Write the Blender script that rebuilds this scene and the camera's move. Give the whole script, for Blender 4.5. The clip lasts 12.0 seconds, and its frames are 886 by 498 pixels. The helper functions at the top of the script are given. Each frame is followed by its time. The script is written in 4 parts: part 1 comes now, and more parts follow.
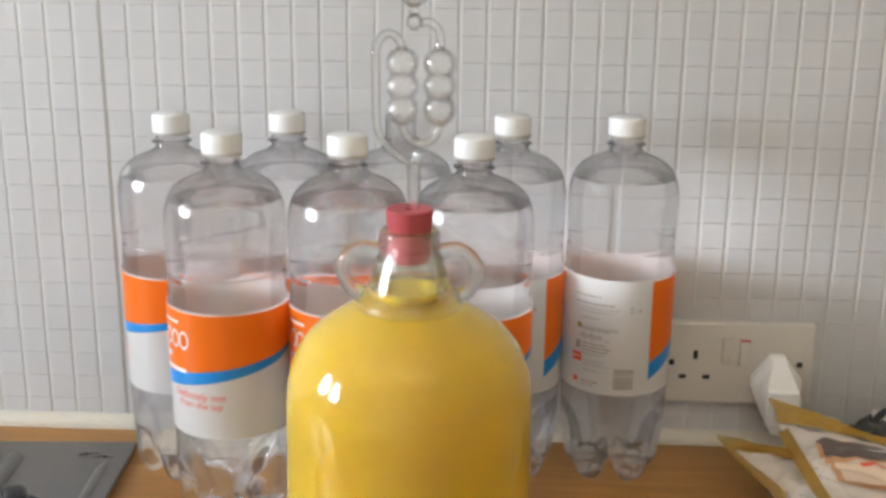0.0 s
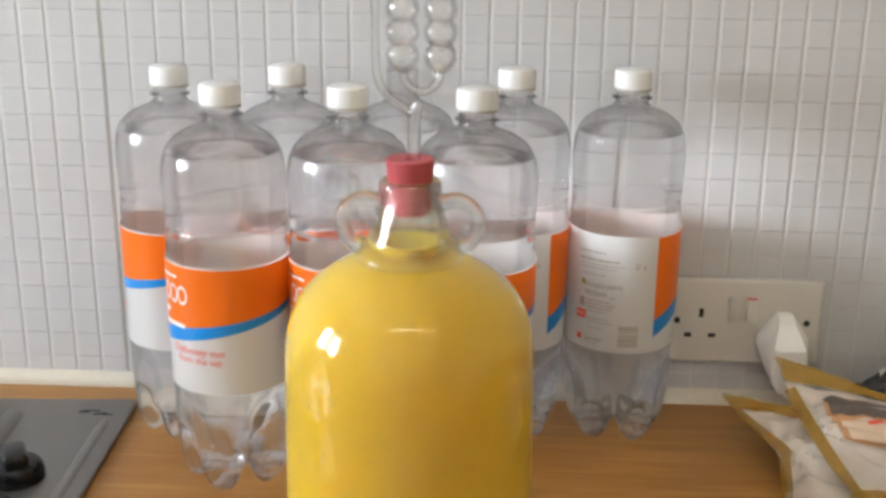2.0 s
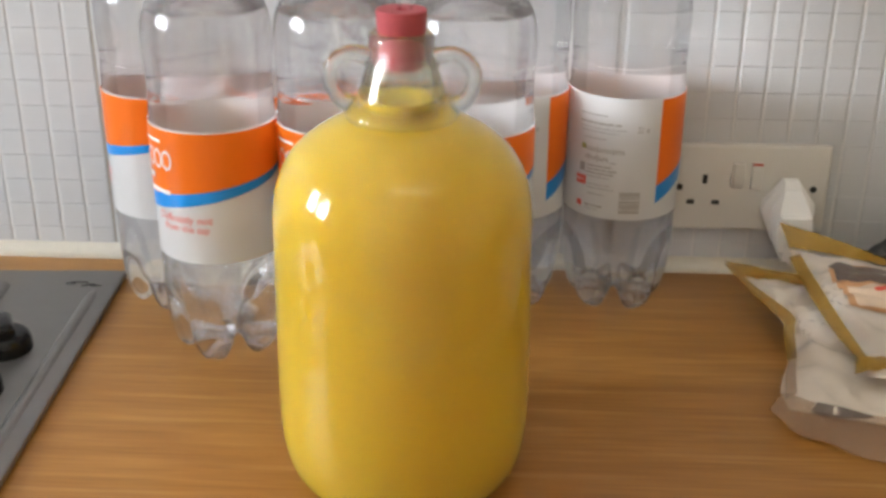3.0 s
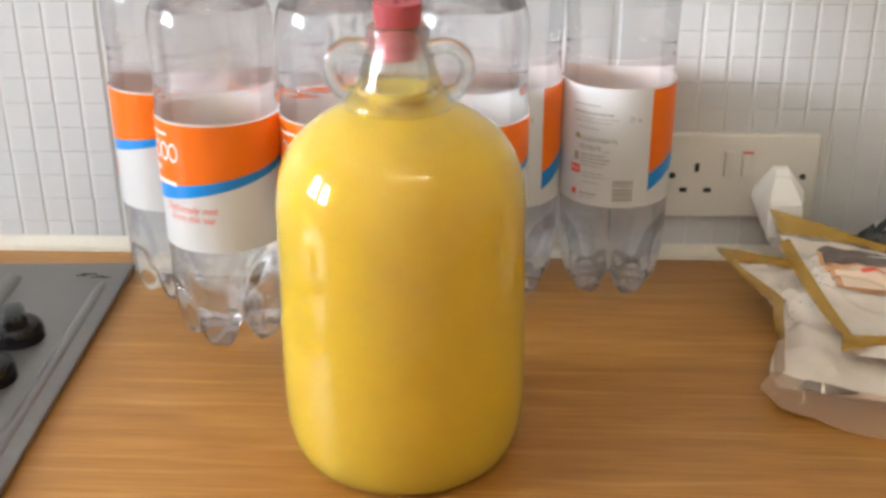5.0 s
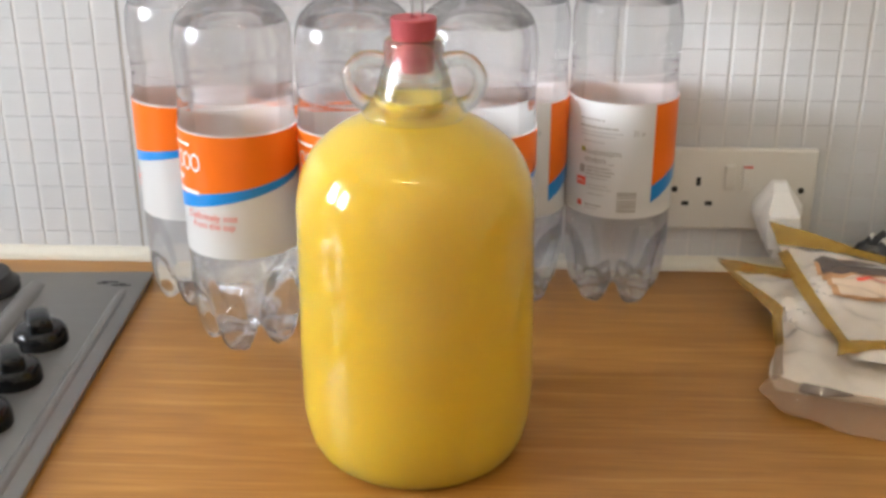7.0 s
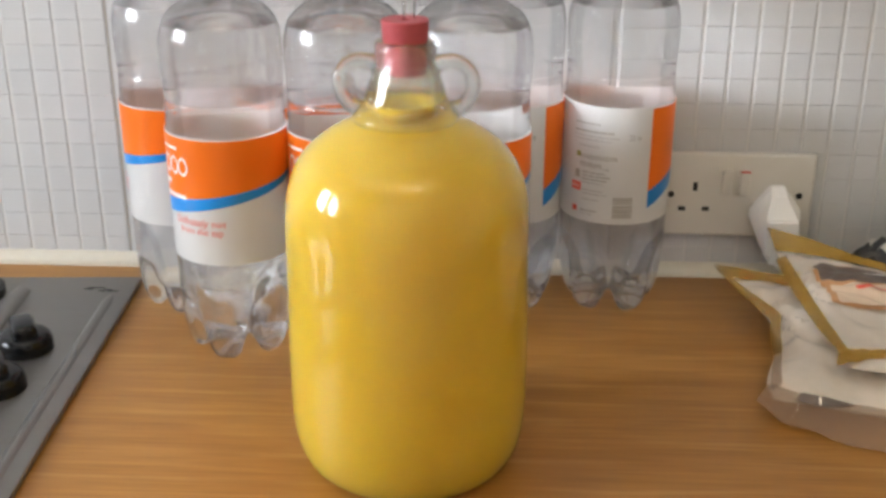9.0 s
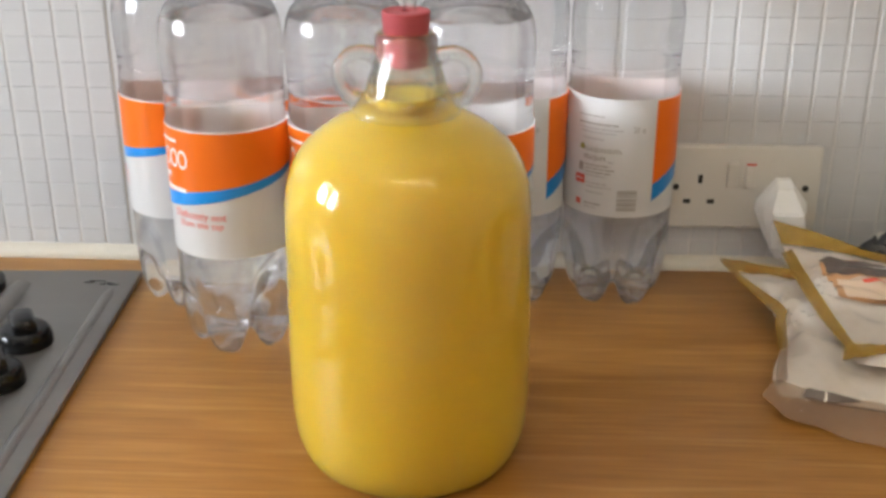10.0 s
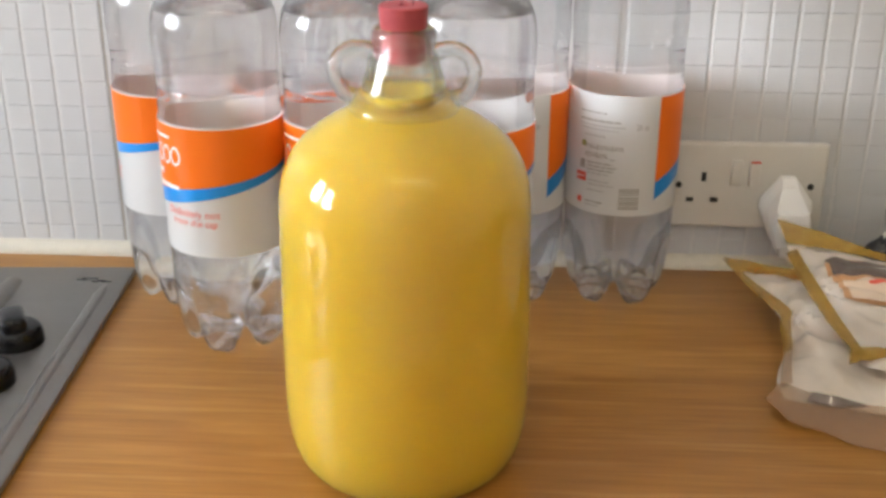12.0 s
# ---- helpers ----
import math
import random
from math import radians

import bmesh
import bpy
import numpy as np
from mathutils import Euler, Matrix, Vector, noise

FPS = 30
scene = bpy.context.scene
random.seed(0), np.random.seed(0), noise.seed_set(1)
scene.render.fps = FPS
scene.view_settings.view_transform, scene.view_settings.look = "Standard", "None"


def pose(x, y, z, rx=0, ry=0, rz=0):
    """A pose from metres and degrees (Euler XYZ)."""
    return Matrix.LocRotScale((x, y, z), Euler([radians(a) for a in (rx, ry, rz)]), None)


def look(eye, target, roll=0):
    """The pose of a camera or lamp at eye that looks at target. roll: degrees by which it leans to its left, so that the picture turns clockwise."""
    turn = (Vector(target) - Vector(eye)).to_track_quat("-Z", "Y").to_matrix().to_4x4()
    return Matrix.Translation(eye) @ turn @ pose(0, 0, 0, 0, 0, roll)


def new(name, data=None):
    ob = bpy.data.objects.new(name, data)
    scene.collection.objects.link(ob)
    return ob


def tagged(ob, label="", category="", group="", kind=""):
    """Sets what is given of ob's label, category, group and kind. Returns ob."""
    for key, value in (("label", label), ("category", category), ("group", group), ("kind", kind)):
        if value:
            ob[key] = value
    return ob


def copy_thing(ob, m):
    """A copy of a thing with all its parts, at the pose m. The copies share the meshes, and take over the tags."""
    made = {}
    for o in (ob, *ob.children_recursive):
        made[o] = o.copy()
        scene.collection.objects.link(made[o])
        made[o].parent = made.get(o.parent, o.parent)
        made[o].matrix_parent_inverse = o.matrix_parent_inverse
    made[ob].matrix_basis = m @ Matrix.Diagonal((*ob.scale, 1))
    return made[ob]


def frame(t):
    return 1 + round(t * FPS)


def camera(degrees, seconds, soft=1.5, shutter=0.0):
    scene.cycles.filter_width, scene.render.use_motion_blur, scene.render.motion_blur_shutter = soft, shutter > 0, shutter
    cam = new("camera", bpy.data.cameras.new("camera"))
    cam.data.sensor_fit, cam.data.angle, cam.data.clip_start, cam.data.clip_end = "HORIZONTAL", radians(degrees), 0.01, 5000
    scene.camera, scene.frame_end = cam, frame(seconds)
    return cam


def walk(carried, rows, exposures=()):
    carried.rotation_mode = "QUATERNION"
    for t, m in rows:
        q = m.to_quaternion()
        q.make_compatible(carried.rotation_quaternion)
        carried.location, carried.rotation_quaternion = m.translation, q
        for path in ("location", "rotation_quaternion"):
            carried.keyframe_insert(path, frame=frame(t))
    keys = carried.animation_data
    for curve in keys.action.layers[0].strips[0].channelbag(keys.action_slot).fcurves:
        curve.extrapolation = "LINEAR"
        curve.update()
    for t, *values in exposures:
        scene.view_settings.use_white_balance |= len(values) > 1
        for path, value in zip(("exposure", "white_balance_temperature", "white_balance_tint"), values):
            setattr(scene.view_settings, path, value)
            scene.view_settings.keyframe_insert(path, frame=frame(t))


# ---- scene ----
from mathutils.bvhtree import BVHTree

cam = camera(43.0, 12.0, 3.2)
PATH = [
    (0, (0.044, -1.005, 1.375), (-0.034, 0.917, 0.827), 0.6),
    (0.5, (0.049, -1.012, 1.388), (-0.027, 0.937, 0.945), 0.3),
    (1, (0.05, -1.011, 1.388), (-0.029, 0.941, 0.961), 0.5),
    (1.5, (0.05, -1.008, 1.383), (-0.035, 0.939, 0.934), 0.5),
    (2, (0.047, -0.994, 1.362), (-0.041, 0.911, 0.757), 0.6),
    (2.5, (0.045, -0.978, 1.34), (-0.048, 0.872, 0.584), 0.6),
    (3, (0.048, -0.968, 1.34), (-0.031, 0.862, 0.536), 0.4),
    (5, (0.054, -0.997, 1.341), (-0.033, 0.833, 0.539), -0.3),
    (5.5, (0.059, -1.024, 1.341), (-0.035, 0.819, 0.57), -0.2),
    (6, (0.054, -1.028, 1.339), (-0.036, 0.819, 0.575), -0.1),
    (6.5, (0.052, -1.031, 1.34), (-0.043, 0.815, 0.578), -0.1),
    (7, (0.049, -1.034, 1.341), (-0.043, 0.814, 0.581), -0.1),
    (9, (0.05, -1.017, 1.338), (-0.033, 0.832, 0.581), 0.1),
    (9.5, (0.053, -1.011, 1.337), (-0.04, 0.833, 0.567), -0.1),
    (10, (0.052, -1.008, 1.337), (-0.04, 0.835, 0.564), -0.0),
    (10.5, (0.053, -1.004, 1.337), (-0.04, 0.837, 0.562), 0.1),
    (11, (0.053, -0.999, 1.336), (-0.039, 0.841, 0.559), 0.2),
    (11.5, (0.054, -0.995, 1.336), (-0.038, 0.844, 0.556), 0.2),
    (12, (0.053, -0.99, 1.335), (-0.04, 0.847, 0.55), 0.2),
]
walk(cam, [(t, look(eye, target, roll)) for t, eye, target, roll in PATH], [(0, -0.1), (0.5, -0.28), (1, -0.12), (1.5, -0.06), (2.5, -0.02), (3, -0.10), (5, 0.22), (5.5, 0.29), (7, 0.14), (9, -0.02), (12, 0.07)])

# ---- world and lights ----
world = bpy.data.worlds.new("world")
scene.world = world
world.use_nodes = True
sky = world.node_tree.nodes.new("ShaderNodeTexSky")
sky.sky_type, sky.sun_disc = "NISHITA", False
sky.sun_elevation, sky.sun_rotation = radians(40), radians(200)
world.node_tree.nodes["Background"].inputs["Strength"].default_value = 0.1
world.node_tree.links.new(sky.outputs[0], world.node_tree.nodes["Background"].inputs["Color"])

ZC = 0.9            # top of the worktop
# SOUTH and EAST are assumed, set near so unseen walls bounce light
WEST, EAST, SOUTH, CEIL = -1.55, 1.75, -1.95, 2.4
WIN_Y0, WIN_Y1, WIN_Z0, WIN_Z1 = -1.15, -0.35, 1.2, 1.82


def area_lamp(name, m, sx, sy, power, colour):
    data = bpy.data.lights.new(name, "AREA")
    data.shape, data.size, data.size_y, data.energy, data.color = "RECTANGLE", sx, sy, power, colour
    ob = new(name, data)
    ob.matrix_world = m
    return ob


area_lamp("window_daylight", look((WEST - 0.1, (WIN_Y0 + WIN_Y1) / 2, (WIN_Z0 + WIN_Z1) / 2), (0, (WIN_Y0 + WIN_Y1) / 2, (WIN_Z0 + WIN_Z1) / 2)), WIN_Y1 - WIN_Y0, WIN_Z1 - WIN_Z0, 75, (0.845, 0.92, 1.0))


# ---- materials ----
def material(name, colour, rough=0.5, metal=0.0, vary=0.0, scale=20.0, stretch=(1, 1, 1), bump=0.0, bump_scale=200.0, coat=0.0, trans=0.0, ior=1.45, sss=0.0, sss_radius=(0.02, 0.01, 0.004), island=0.0, alpha=1.0, dark=0.6, spec=0.5):
    m = bpy.data.materials.new(name)
    m.use_nodes = True
    nt = m.node_tree
    b = nt.nodes["Principled BSDF"]
    b.inputs["Roughness"].default_value = rough
    b.inputs["Metallic"].default_value = metal
    b.inputs["IOR"].default_value = ior
    b.inputs["Specular IOR Level"].default_value = spec
    b.inputs["Coat Weight"].default_value = coat
    b.inputs["Coat Roughness"].default_value = 0.03
    b.inputs["Transmission Weight"].default_value = trans
    b.inputs["Subsurface Weight"].default_value = sss
    b.inputs["Subsurface Radius"].default_value = sss_radius
    b.inputs["Subsurface Scale"].default_value = 1.0
    b.inputs["Alpha"].default_value = alpha
    b.inputs["Base Color"].default_value = (*colour, 1)
    co = nt.nodes.new("ShaderNodeTexCoord")
    mp = nt.nodes.new("ShaderNodeMapping")
    mp.inputs["Scale"].default_value = stretch
    nt.links.new(co.outputs["Object"], mp.inputs["Vector"])
    if vary:
        big, fine = nt.nodes.new("ShaderNodeTexNoise"), nt.nodes.new("ShaderNodeTexNoise")
        big.inputs["Scale"].default_value, big.inputs["Detail"].default_value = scale, 5
        fine.inputs["Scale"].default_value, fine.inputs["Detail"].default_value = scale * 7, 4
        nt.links.new(mp.outputs[0], big.inputs["Vector"])
        nt.links.new(mp.outputs[0], fine.inputs["Vector"])
        add = nt.nodes.new("ShaderNodeMath")
        add.operation = "ADD"
        nt.links.new(big.outputs["Fac"], add.inputs[0])
        nt.links.new(fine.outputs["Fac"], add.inputs[1])
        rng = nt.nodes.new("ShaderNodeMapRange")
        rng.inputs["From Min"].default_value, rng.inputs["From Max"].default_value = 0.7, 1.3
        rng.inputs["To Min"].default_value, rng.inputs["To Max"].default_value = 0, vary
        nt.links.new(add.outputs[0], rng.inputs["Value"])
        mix = nt.nodes.new("ShaderNodeMix")
        mix.data_type = "RGBA"
        mix.inputs[6].default_value = (*colour, 1)
        mix.inputs[7].default_value = (*[c * dark for c in colour], 1)
        nt.links.new(rng.outputs[0], mix.inputs[0])
        nt.links.new(mix.outputs[2], b.inputs["Base Color"])
    if bump:
        n = nt.nodes.new("ShaderNodeTexNoise")
        n.inputs["Scale"].default_value, n.inputs["Detail"].default_value = bump_scale, 3
        nt.links.new(mp.outputs[0], n.inputs["Vector"])
        bp = nt.nodes.new("ShaderNodeBump")
        bp.inputs["Strength"].default_value, bp.inputs["Distance"].default_value = bump, 0.002
        nt.links.new(n.outputs["Fac"], bp.inputs["Height"])
        nt.links.new(bp.outputs[0], b.inputs["Normal"])
    return m


def tile_material(name, source):
    """Glazed mosaic: each piece its own shade of white. source: which random number tells the pieces apart."""
    m = material(name, (0.6, 0.6, 0.59), rough=0.25, bump=0.08, bump_scale=60)
    nt = m.node_tree
    b = nt.nodes["Principled BSDF"]
    if source == "object":
        out = nt.nodes.new("ShaderNodeObjectInfo").outputs["Random"]
    else:
        out = nt.nodes.new("ShaderNodeNewGeometry").outputs["Random Per Island"]
    ramp = nt.nodes.new("ShaderNodeValToRGB")
    ramp.color_ramp.elements[0].color = (0.503, 0.503, 0.505, 1)
    ramp.color_ramp.elements[1].color = (0.527, 0.525, 0.528, 1)
    mid = ramp.color_ramp.elements.new(0.5)
    mid.color = (0.516, 0.514, 0.514, 1)
    nt.links.new(out, ramp.inputs[0])
    nt.links.new(ramp.outputs[0], b.inputs["Base Color"])
    return m


def wood_material():
    m = material("oak_laminate", (0.4, 0.2, 0.075), rough=0.4, bump=0.05, bump_scale=120, spec=0.6)
    nt = m.node_tree
    b = nt.nodes["Principled BSDF"]
    co = nt.nodes.new("ShaderNodeTexCoord")
    mp = nt.nodes.new("ShaderNodeMapping")
    mp.inputs["Scale"].default_value = (2.6, 15, 15)
    nt.links.new(co.outputs["Object"], mp.inputs["Vector"])
    n1 = nt.nodes.new("ShaderNodeTexNoise")
    n1.inputs["Scale"].default_value, n1.inputs["Detail"].default_value, n1.inputs["Distortion"].default_value = 2.2, 9, 1.2
    nt.links.new(mp.outputs[0], n1.inputs["Vector"])
    mp2 = nt.nodes.new("ShaderNodeMapping")
    mp2.inputs["Scale"].default_value = (12, 420, 420)
    nt.links.new(co.outputs["Object"], mp2.inputs["Vector"])
    n2 = nt.nodes.new("ShaderNodeTexNoise")
    n2.inputs["Scale"].default_value, n2.inputs["Detail"].default_value = 1.0, 4
    nt.links.new(mp2.outputs[0], n2.inputs["Vector"])
    r1 = nt.nodes.new("ShaderNodeValToRGB")
    e = r1.color_ramp.elements
    e[0].position, e[0].color = 0.25, (0.300, 0.124, 0.020, 1)
    e[1].position, e[1].color = 0.78, (0.420, 0.202, 0.045, 1)
    mid = e.new(0.5)
    mid.color = (0.350, 0.155, 0.028, 1)
    nt.links.new(n1.outputs["Fac"], r1.inputs[0])
    mix = nt.nodes.new("ShaderNodeMix")
    mix.data_type, mix.blend_type = "RGBA", "MULTIPLY"
    mix.inputs[0].default_value = 0.55
    r2 = nt.nodes.new("ShaderNodeValToRGB")
    r2.color_ramp.elements[0].position, r2.color_ramp.elements[0].color = 0.3, (0.64, 0.57, 0.5, 1)
    r2.color_ramp.elements[1].position, r2.color_ramp.elements[1].color = 0.52, (1, 1, 1, 1)
    r2.color_ramp.elements.new(0.72).color = (1.2, 1.22, 1.25, 1)
    nt.links.new(n2.outputs["Fac"], r2.inputs[0])
    nt.links.new(r1.outputs[0], mix.inputs[6])
    nt.links.new(r2.outputs[0], mix.inputs[7])
    # growth rings cut lengthwise: long pale arcs, broken up along the board
    mp3 = nt.nodes.new("ShaderNodeMapping")
    mp3.inputs["Scale"].default_value = (1.1, 9.0, 9.0)
    nt.links.new(co.outputs["Object"], mp3.inputs["Vector"])
    wave = nt.nodes.new("ShaderNodeTexWave")
    wave.wave_type, wave.bands_direction = "BANDS", "Y"
    wave.inputs["Scale"].default_value, wave.inputs["Distortion"].default_value = 1.3, 5.5
    wave.inputs["Detail"].default_value, wave.inputs["Detail Scale"].default_value = 3.0, 0.8
    nt.links.new(mp3.outputs[0], wave.inputs["Vector"])
    line, breaks, both = nt.nodes.new("ShaderNodeMapRange"), nt.nodes.new("ShaderNodeMapRange"), nt.nodes.new("ShaderNodeMath")
    line.inputs["From Min"].default_value, line.inputs["From Max"].default_value = 0.86, 1.0
    mp4, n4 = nt.nodes.new("ShaderNodeMapping"), nt.nodes.new("ShaderNodeTexNoise")
    mp4.inputs["Scale"].default_value = (9, 40, 40)
    nt.links.new(co.outputs["Object"], mp4.inputs["Vector"])
    nt.links.new(mp4.outputs[0], n4.inputs["Vector"])
    n4.inputs["Scale"].default_value, n4.inputs["Detail"].default_value = 1.0, 3
    breaks.inputs["From Min"].default_value, breaks.inputs["From Max"].default_value = 0.42, 0.66
    breaks.inputs["To Max"].default_value = 0.3
    nt.links.new(wave.outputs["Fac"], line.inputs["Value"])
    nt.links.new(n4.outputs["Fac"], breaks.inputs["Value"])
    both.operation = "MULTIPLY"
    nt.links.new(line.outputs[0], both.inputs[0])
    nt.links.new(breaks.outputs[0], both.inputs[1])
    pale = nt.nodes.new("ShaderNodeMix")
    pale.data_type = "RGBA"
    pale.inputs[7].default_value = (0.60, 0.35, 0.11, 1)
    nt.links.new(both.outputs[0], pale.inputs[0])
    nt.links.new(mix.outputs[2], pale.inputs[6])
    nt.links.new(pale.outputs[2], b.inputs["Base Color"])
    return m


def let_through(m, share):
    """Thin clear plastic: a share of the light passes unbent."""
    nt = m.node_tree
    mix, clear = nt.nodes.new("ShaderNodeMixShader"), nt.nodes.new("ShaderNodeBsdfTransparent")
    mix.inputs[0].default_value = share
    nt.links.new(nt.nodes["Principled BSDF"].outputs[0], mix.inputs[1])
    nt.links.new(clear.outputs[0], mix.inputs[2])
    nt.links.new(mix.outputs[0], nt.nodes["Material Output"].inputs["Surface"])
    return m


def clear_material(name, colour, ior, straight, gloss=0.03, bump=0.06, bump_scale=30, haze=0.0, rim=0.2):
    """Clear plastic or glass: mirror gloss by Fresnel over refraction, with a share of the light passing unbent."""
    m = bpy.data.materials.new(name)
    m.use_nodes = True
    nt = m.node_tree
    nt.nodes.remove(nt.nodes["Principled BSDF"])
    bend, clear, mirror = nt.nodes.new("ShaderNodeBsdfGlass"), nt.nodes.new("ShaderNodeBsdfTransparent"), nt.nodes.new("ShaderNodeBsdfGlossy")
    bend.inputs["Color"].default_value = clear.inputs["Color"].default_value = (*colour, 1)
    bend.inputs["Roughness"].default_value, bend.inputs["IOR"].default_value = 0.0, ior
    mirror.inputs["Roughness"].default_value = 0.02
    face, fres = nt.nodes.new("ShaderNodeLayerWeight"), nt.nodes.new("ShaderNodeMapRange")
    face.inputs["Blend"].default_value = 0.5
    power = nt.nodes.new("ShaderNodeMath")
    power.operation = "POWER"
    power.inputs[1].default_value = 5.0
    nt.links.new(face.outputs["Facing"], power.inputs[0])
    nt.links.new(power.outputs[0], fres.inputs["Value"])
    fres.inputs["To Min"].default_value, fres.inputs["To Max"].default_value = gloss, gloss + rim
    co, n, bp = nt.nodes.new("ShaderNodeTexCoord"), nt.nodes.new("ShaderNodeTexNoise"), nt.nodes.new("ShaderNodeBump")
    n.inputs["Scale"].default_value, n.inputs["Detail"].default_value = bump_scale, 2
    bp.inputs["Strength"].default_value, bp.inputs["Distance"].default_value = bump, 0.002
    nt.links.new(co.outputs["Object"], n.inputs["Vector"])
    nt.links.new(n.outputs["Fac"], bp.inputs["Height"])
    for node in (bend, mirror, face):
        nt.links.new(bp.outputs[0], node.inputs["Normal"])
    inner, outer = nt.nodes.new("ShaderNodeMixShader"), nt.nodes.new("ShaderNodeMixShader")
    inner.inputs[0].default_value = straight
    nt.links.new(bend.outputs[0], inner.inputs[1])
    nt.links.new(clear.outputs[0], inner.inputs[2])
    nt.links.new(fres.outputs[0], outer.inputs[0])
    veil, cloud = nt.nodes.new("ShaderNodeMixShader"), nt.nodes.new("ShaderNodeBsdfTranslucent")
    cloud.inputs["Color"].default_value = (0.95, 0.95, 0.95, 1)
    front, both = nt.nodes.new("ShaderNodeBsdfDiffuse"), nt.nodes.new("ShaderNodeMixShader")
    front.inputs["Color"].default_value = (0.95, 0.95, 0.95, 1)
    nt.links.new(bp.outputs[0], front.inputs["Normal"])
    nt.links.new(cloud.outputs[0], both.inputs[1])
    nt.links.new(front.outputs[0], both.inputs[2])
    veil.inputs[0].default_value = haze
    nt.links.new(inner.outputs[0], veil.inputs[1])
    nt.links.new(both.outputs[0], veil.inputs[2])
    nt.links.new(veil.outputs[0], outer.inputs[1])
    nt.links.new(mirror.outputs[0], outer.inputs[2])
    nt.links.new(outer.outputs[0], nt.nodes["Material Output"].inputs["Surface"])
    return m


TILE = tile_material("white_mosaic_tile", "object")
TILE_REST = tile_material("white_mosaic_rest", "island")
GROUT = material("grout", (0.565, 0.55, 0.535), rough=0.9, vary=0.5, scale=30, dark=0.82, bump=0.3)
DARK_GROUT = material("discoloured_grout", (0.34, 0.31, 0.27), rough=0.9, vary=0.5, scale=30, dark=0.7)
WOOD = wood_material()
PLASTER = material("painted_plaster", (0.76, 0.73, 0.68), rough=0.85, vary=0.2, scale=3, dark=0.9, bump=0.1)
# tint chosen so the unseen east wall throws warm light back
CREAM_BOUNCE = material("cream_bounce_paint", (0.74, 0.64, 0.49), rough=0.85, vary=0.2, scale=3, dark=0.9, bump=0.1)
CEILING = material("ceiling_paint", (0.8, 0.8, 0.78), rough=0.9, vary=0.2, scale=3, dark=0.93)
# floor lies out of view; lightened to add bounce
FLOOR = material("floor_vinyl", (0.42, 0.36, 0.29), rough=0.5, vary=0.5, scale=6)
SEALANT = material("white_sealant", (0.60, 0.56, 0.47), rough=0.45, vary=0.4, scale=25, dark=0.8)
STEEL = material("brushed_steel", (0.26, 0.25, 0.242), rough=0.4, metal=0.85, vary=0.35, scale=12, stretch=(1, 8, 8), dark=0.8, bump=0.05, bump_scale=300)
BLACK = material("black_plastic", (0.008, 0.008, 0.009), rough=0.16, spec=0.35, vary=0.3, scale=40)
IRON = material("black_enamel", (0.015, 0.015, 0.015), rough=0.5, bump=0.2)
PET = clear_material("clear_plastic_and_water", (0.988, 0.985, 0.989), 1.33, 0.22, 0.04, 0.22, 34, 0.0, 0.06)
GLASS = clear_material("clear_glass", (0.97, 0.987, 0.978), 1.5, 0.34, 0.05, 0.04, 40, 0.0, 0.0)
LOCK = clear_material("clear_airlock_plastic", (0.998, 0.998, 0.997), 1.45, 0.78, 0.05, 0.02, 40, 0.0, 0.0)
CAPW = material("white_cap_plastic", (0.74, 0.74, 0.73), rough=0.35, vary=0.1, scale=60, dark=0.93)


def lit_through(m, share):
    """Thin wrap: part of the light that falls on one side shows on the other."""
    nt = m.node_tree
    mix, glow = nt.nodes.new("ShaderNodeMixShader"), nt.nodes.new("ShaderNodeBsdfTranslucent")
    glow.inputs["Color"].default_value = nt.nodes["Principled BSDF"].inputs["Base Color"].default_value
    mix.inputs[0].default_value = share
    nt.links.new(nt.nodes["Principled BSDF"].outputs[0], mix.inputs[1])
    nt.links.new(glow.outputs[0], mix.inputs[2])
    nt.links.new(mix.outputs[0], nt.nodes["Material Output"].inputs["Surface"])
    return m


LABEL = lit_through(material("label_wrap", (0.78, 0.77, 0.755), rough=0.25, vary=0.1, scale=30, dark=0.95), 0.36)
ORANGE = lit_through(material("orange_print", (0.95, 0.205, 0.014), rough=0.28, vary=0.2, scale=40, dark=0.88), 0.32)
BLUE = material("blue_print", (0.01, 0.22, 0.60), rough=0.3, vary=0.2, scale=40, dark=0.88)
WHITE_INK = material("white_print", (0.85, 0.72, 0.66), rough=0.35)
RED_INK = material("red_print", (0.75, 0.1, 0.06), rough=0.4)
GREY_INK = material("grey_print", (0.40, 0.365, 0.325), rough=0.5)
PALE_INK = material("pale_print", (0.5, 0.48, 0.46), rough=0.5)
GREEN_INK = material("olive_print", (0.3, 0.3, 0.05), rough=0.5)
JUICE = material("cloudy_yellow_liquid", (0.525, 0.346, 0.033), rough=0.42, coat=1.0, vary=0.2, scale=9, dark=0.92, sss=1.0, sss_radius=(0.15, 0.13, 0.015), spec=0.08)
JUICE_NECK = material("cloudy_yellow_liquid_in_neck", (0.54, 0.37, 0.03), rough=0.35, vary=0.15, scale=40, dark=0.92, sss=0.6, sss_radius=(0.006, 0.004, 0.002))
RUBBER = material("red_rubber", (0.43, 0.066, 0.076), rough=0.55, vary=0.4, scale=50, dark=0.75, bump=0.1)
REDCAP = material("red_cap_plastic", (0.62, 0.02, 0.025), rough=0.3, vary=0.2, scale=60, dark=0.85)
SWITCH = material("white_moulded_plastic", (0.60, 0.57, 0.52), rough=0.3, vary=0.15, scale=30, dark=0.93)
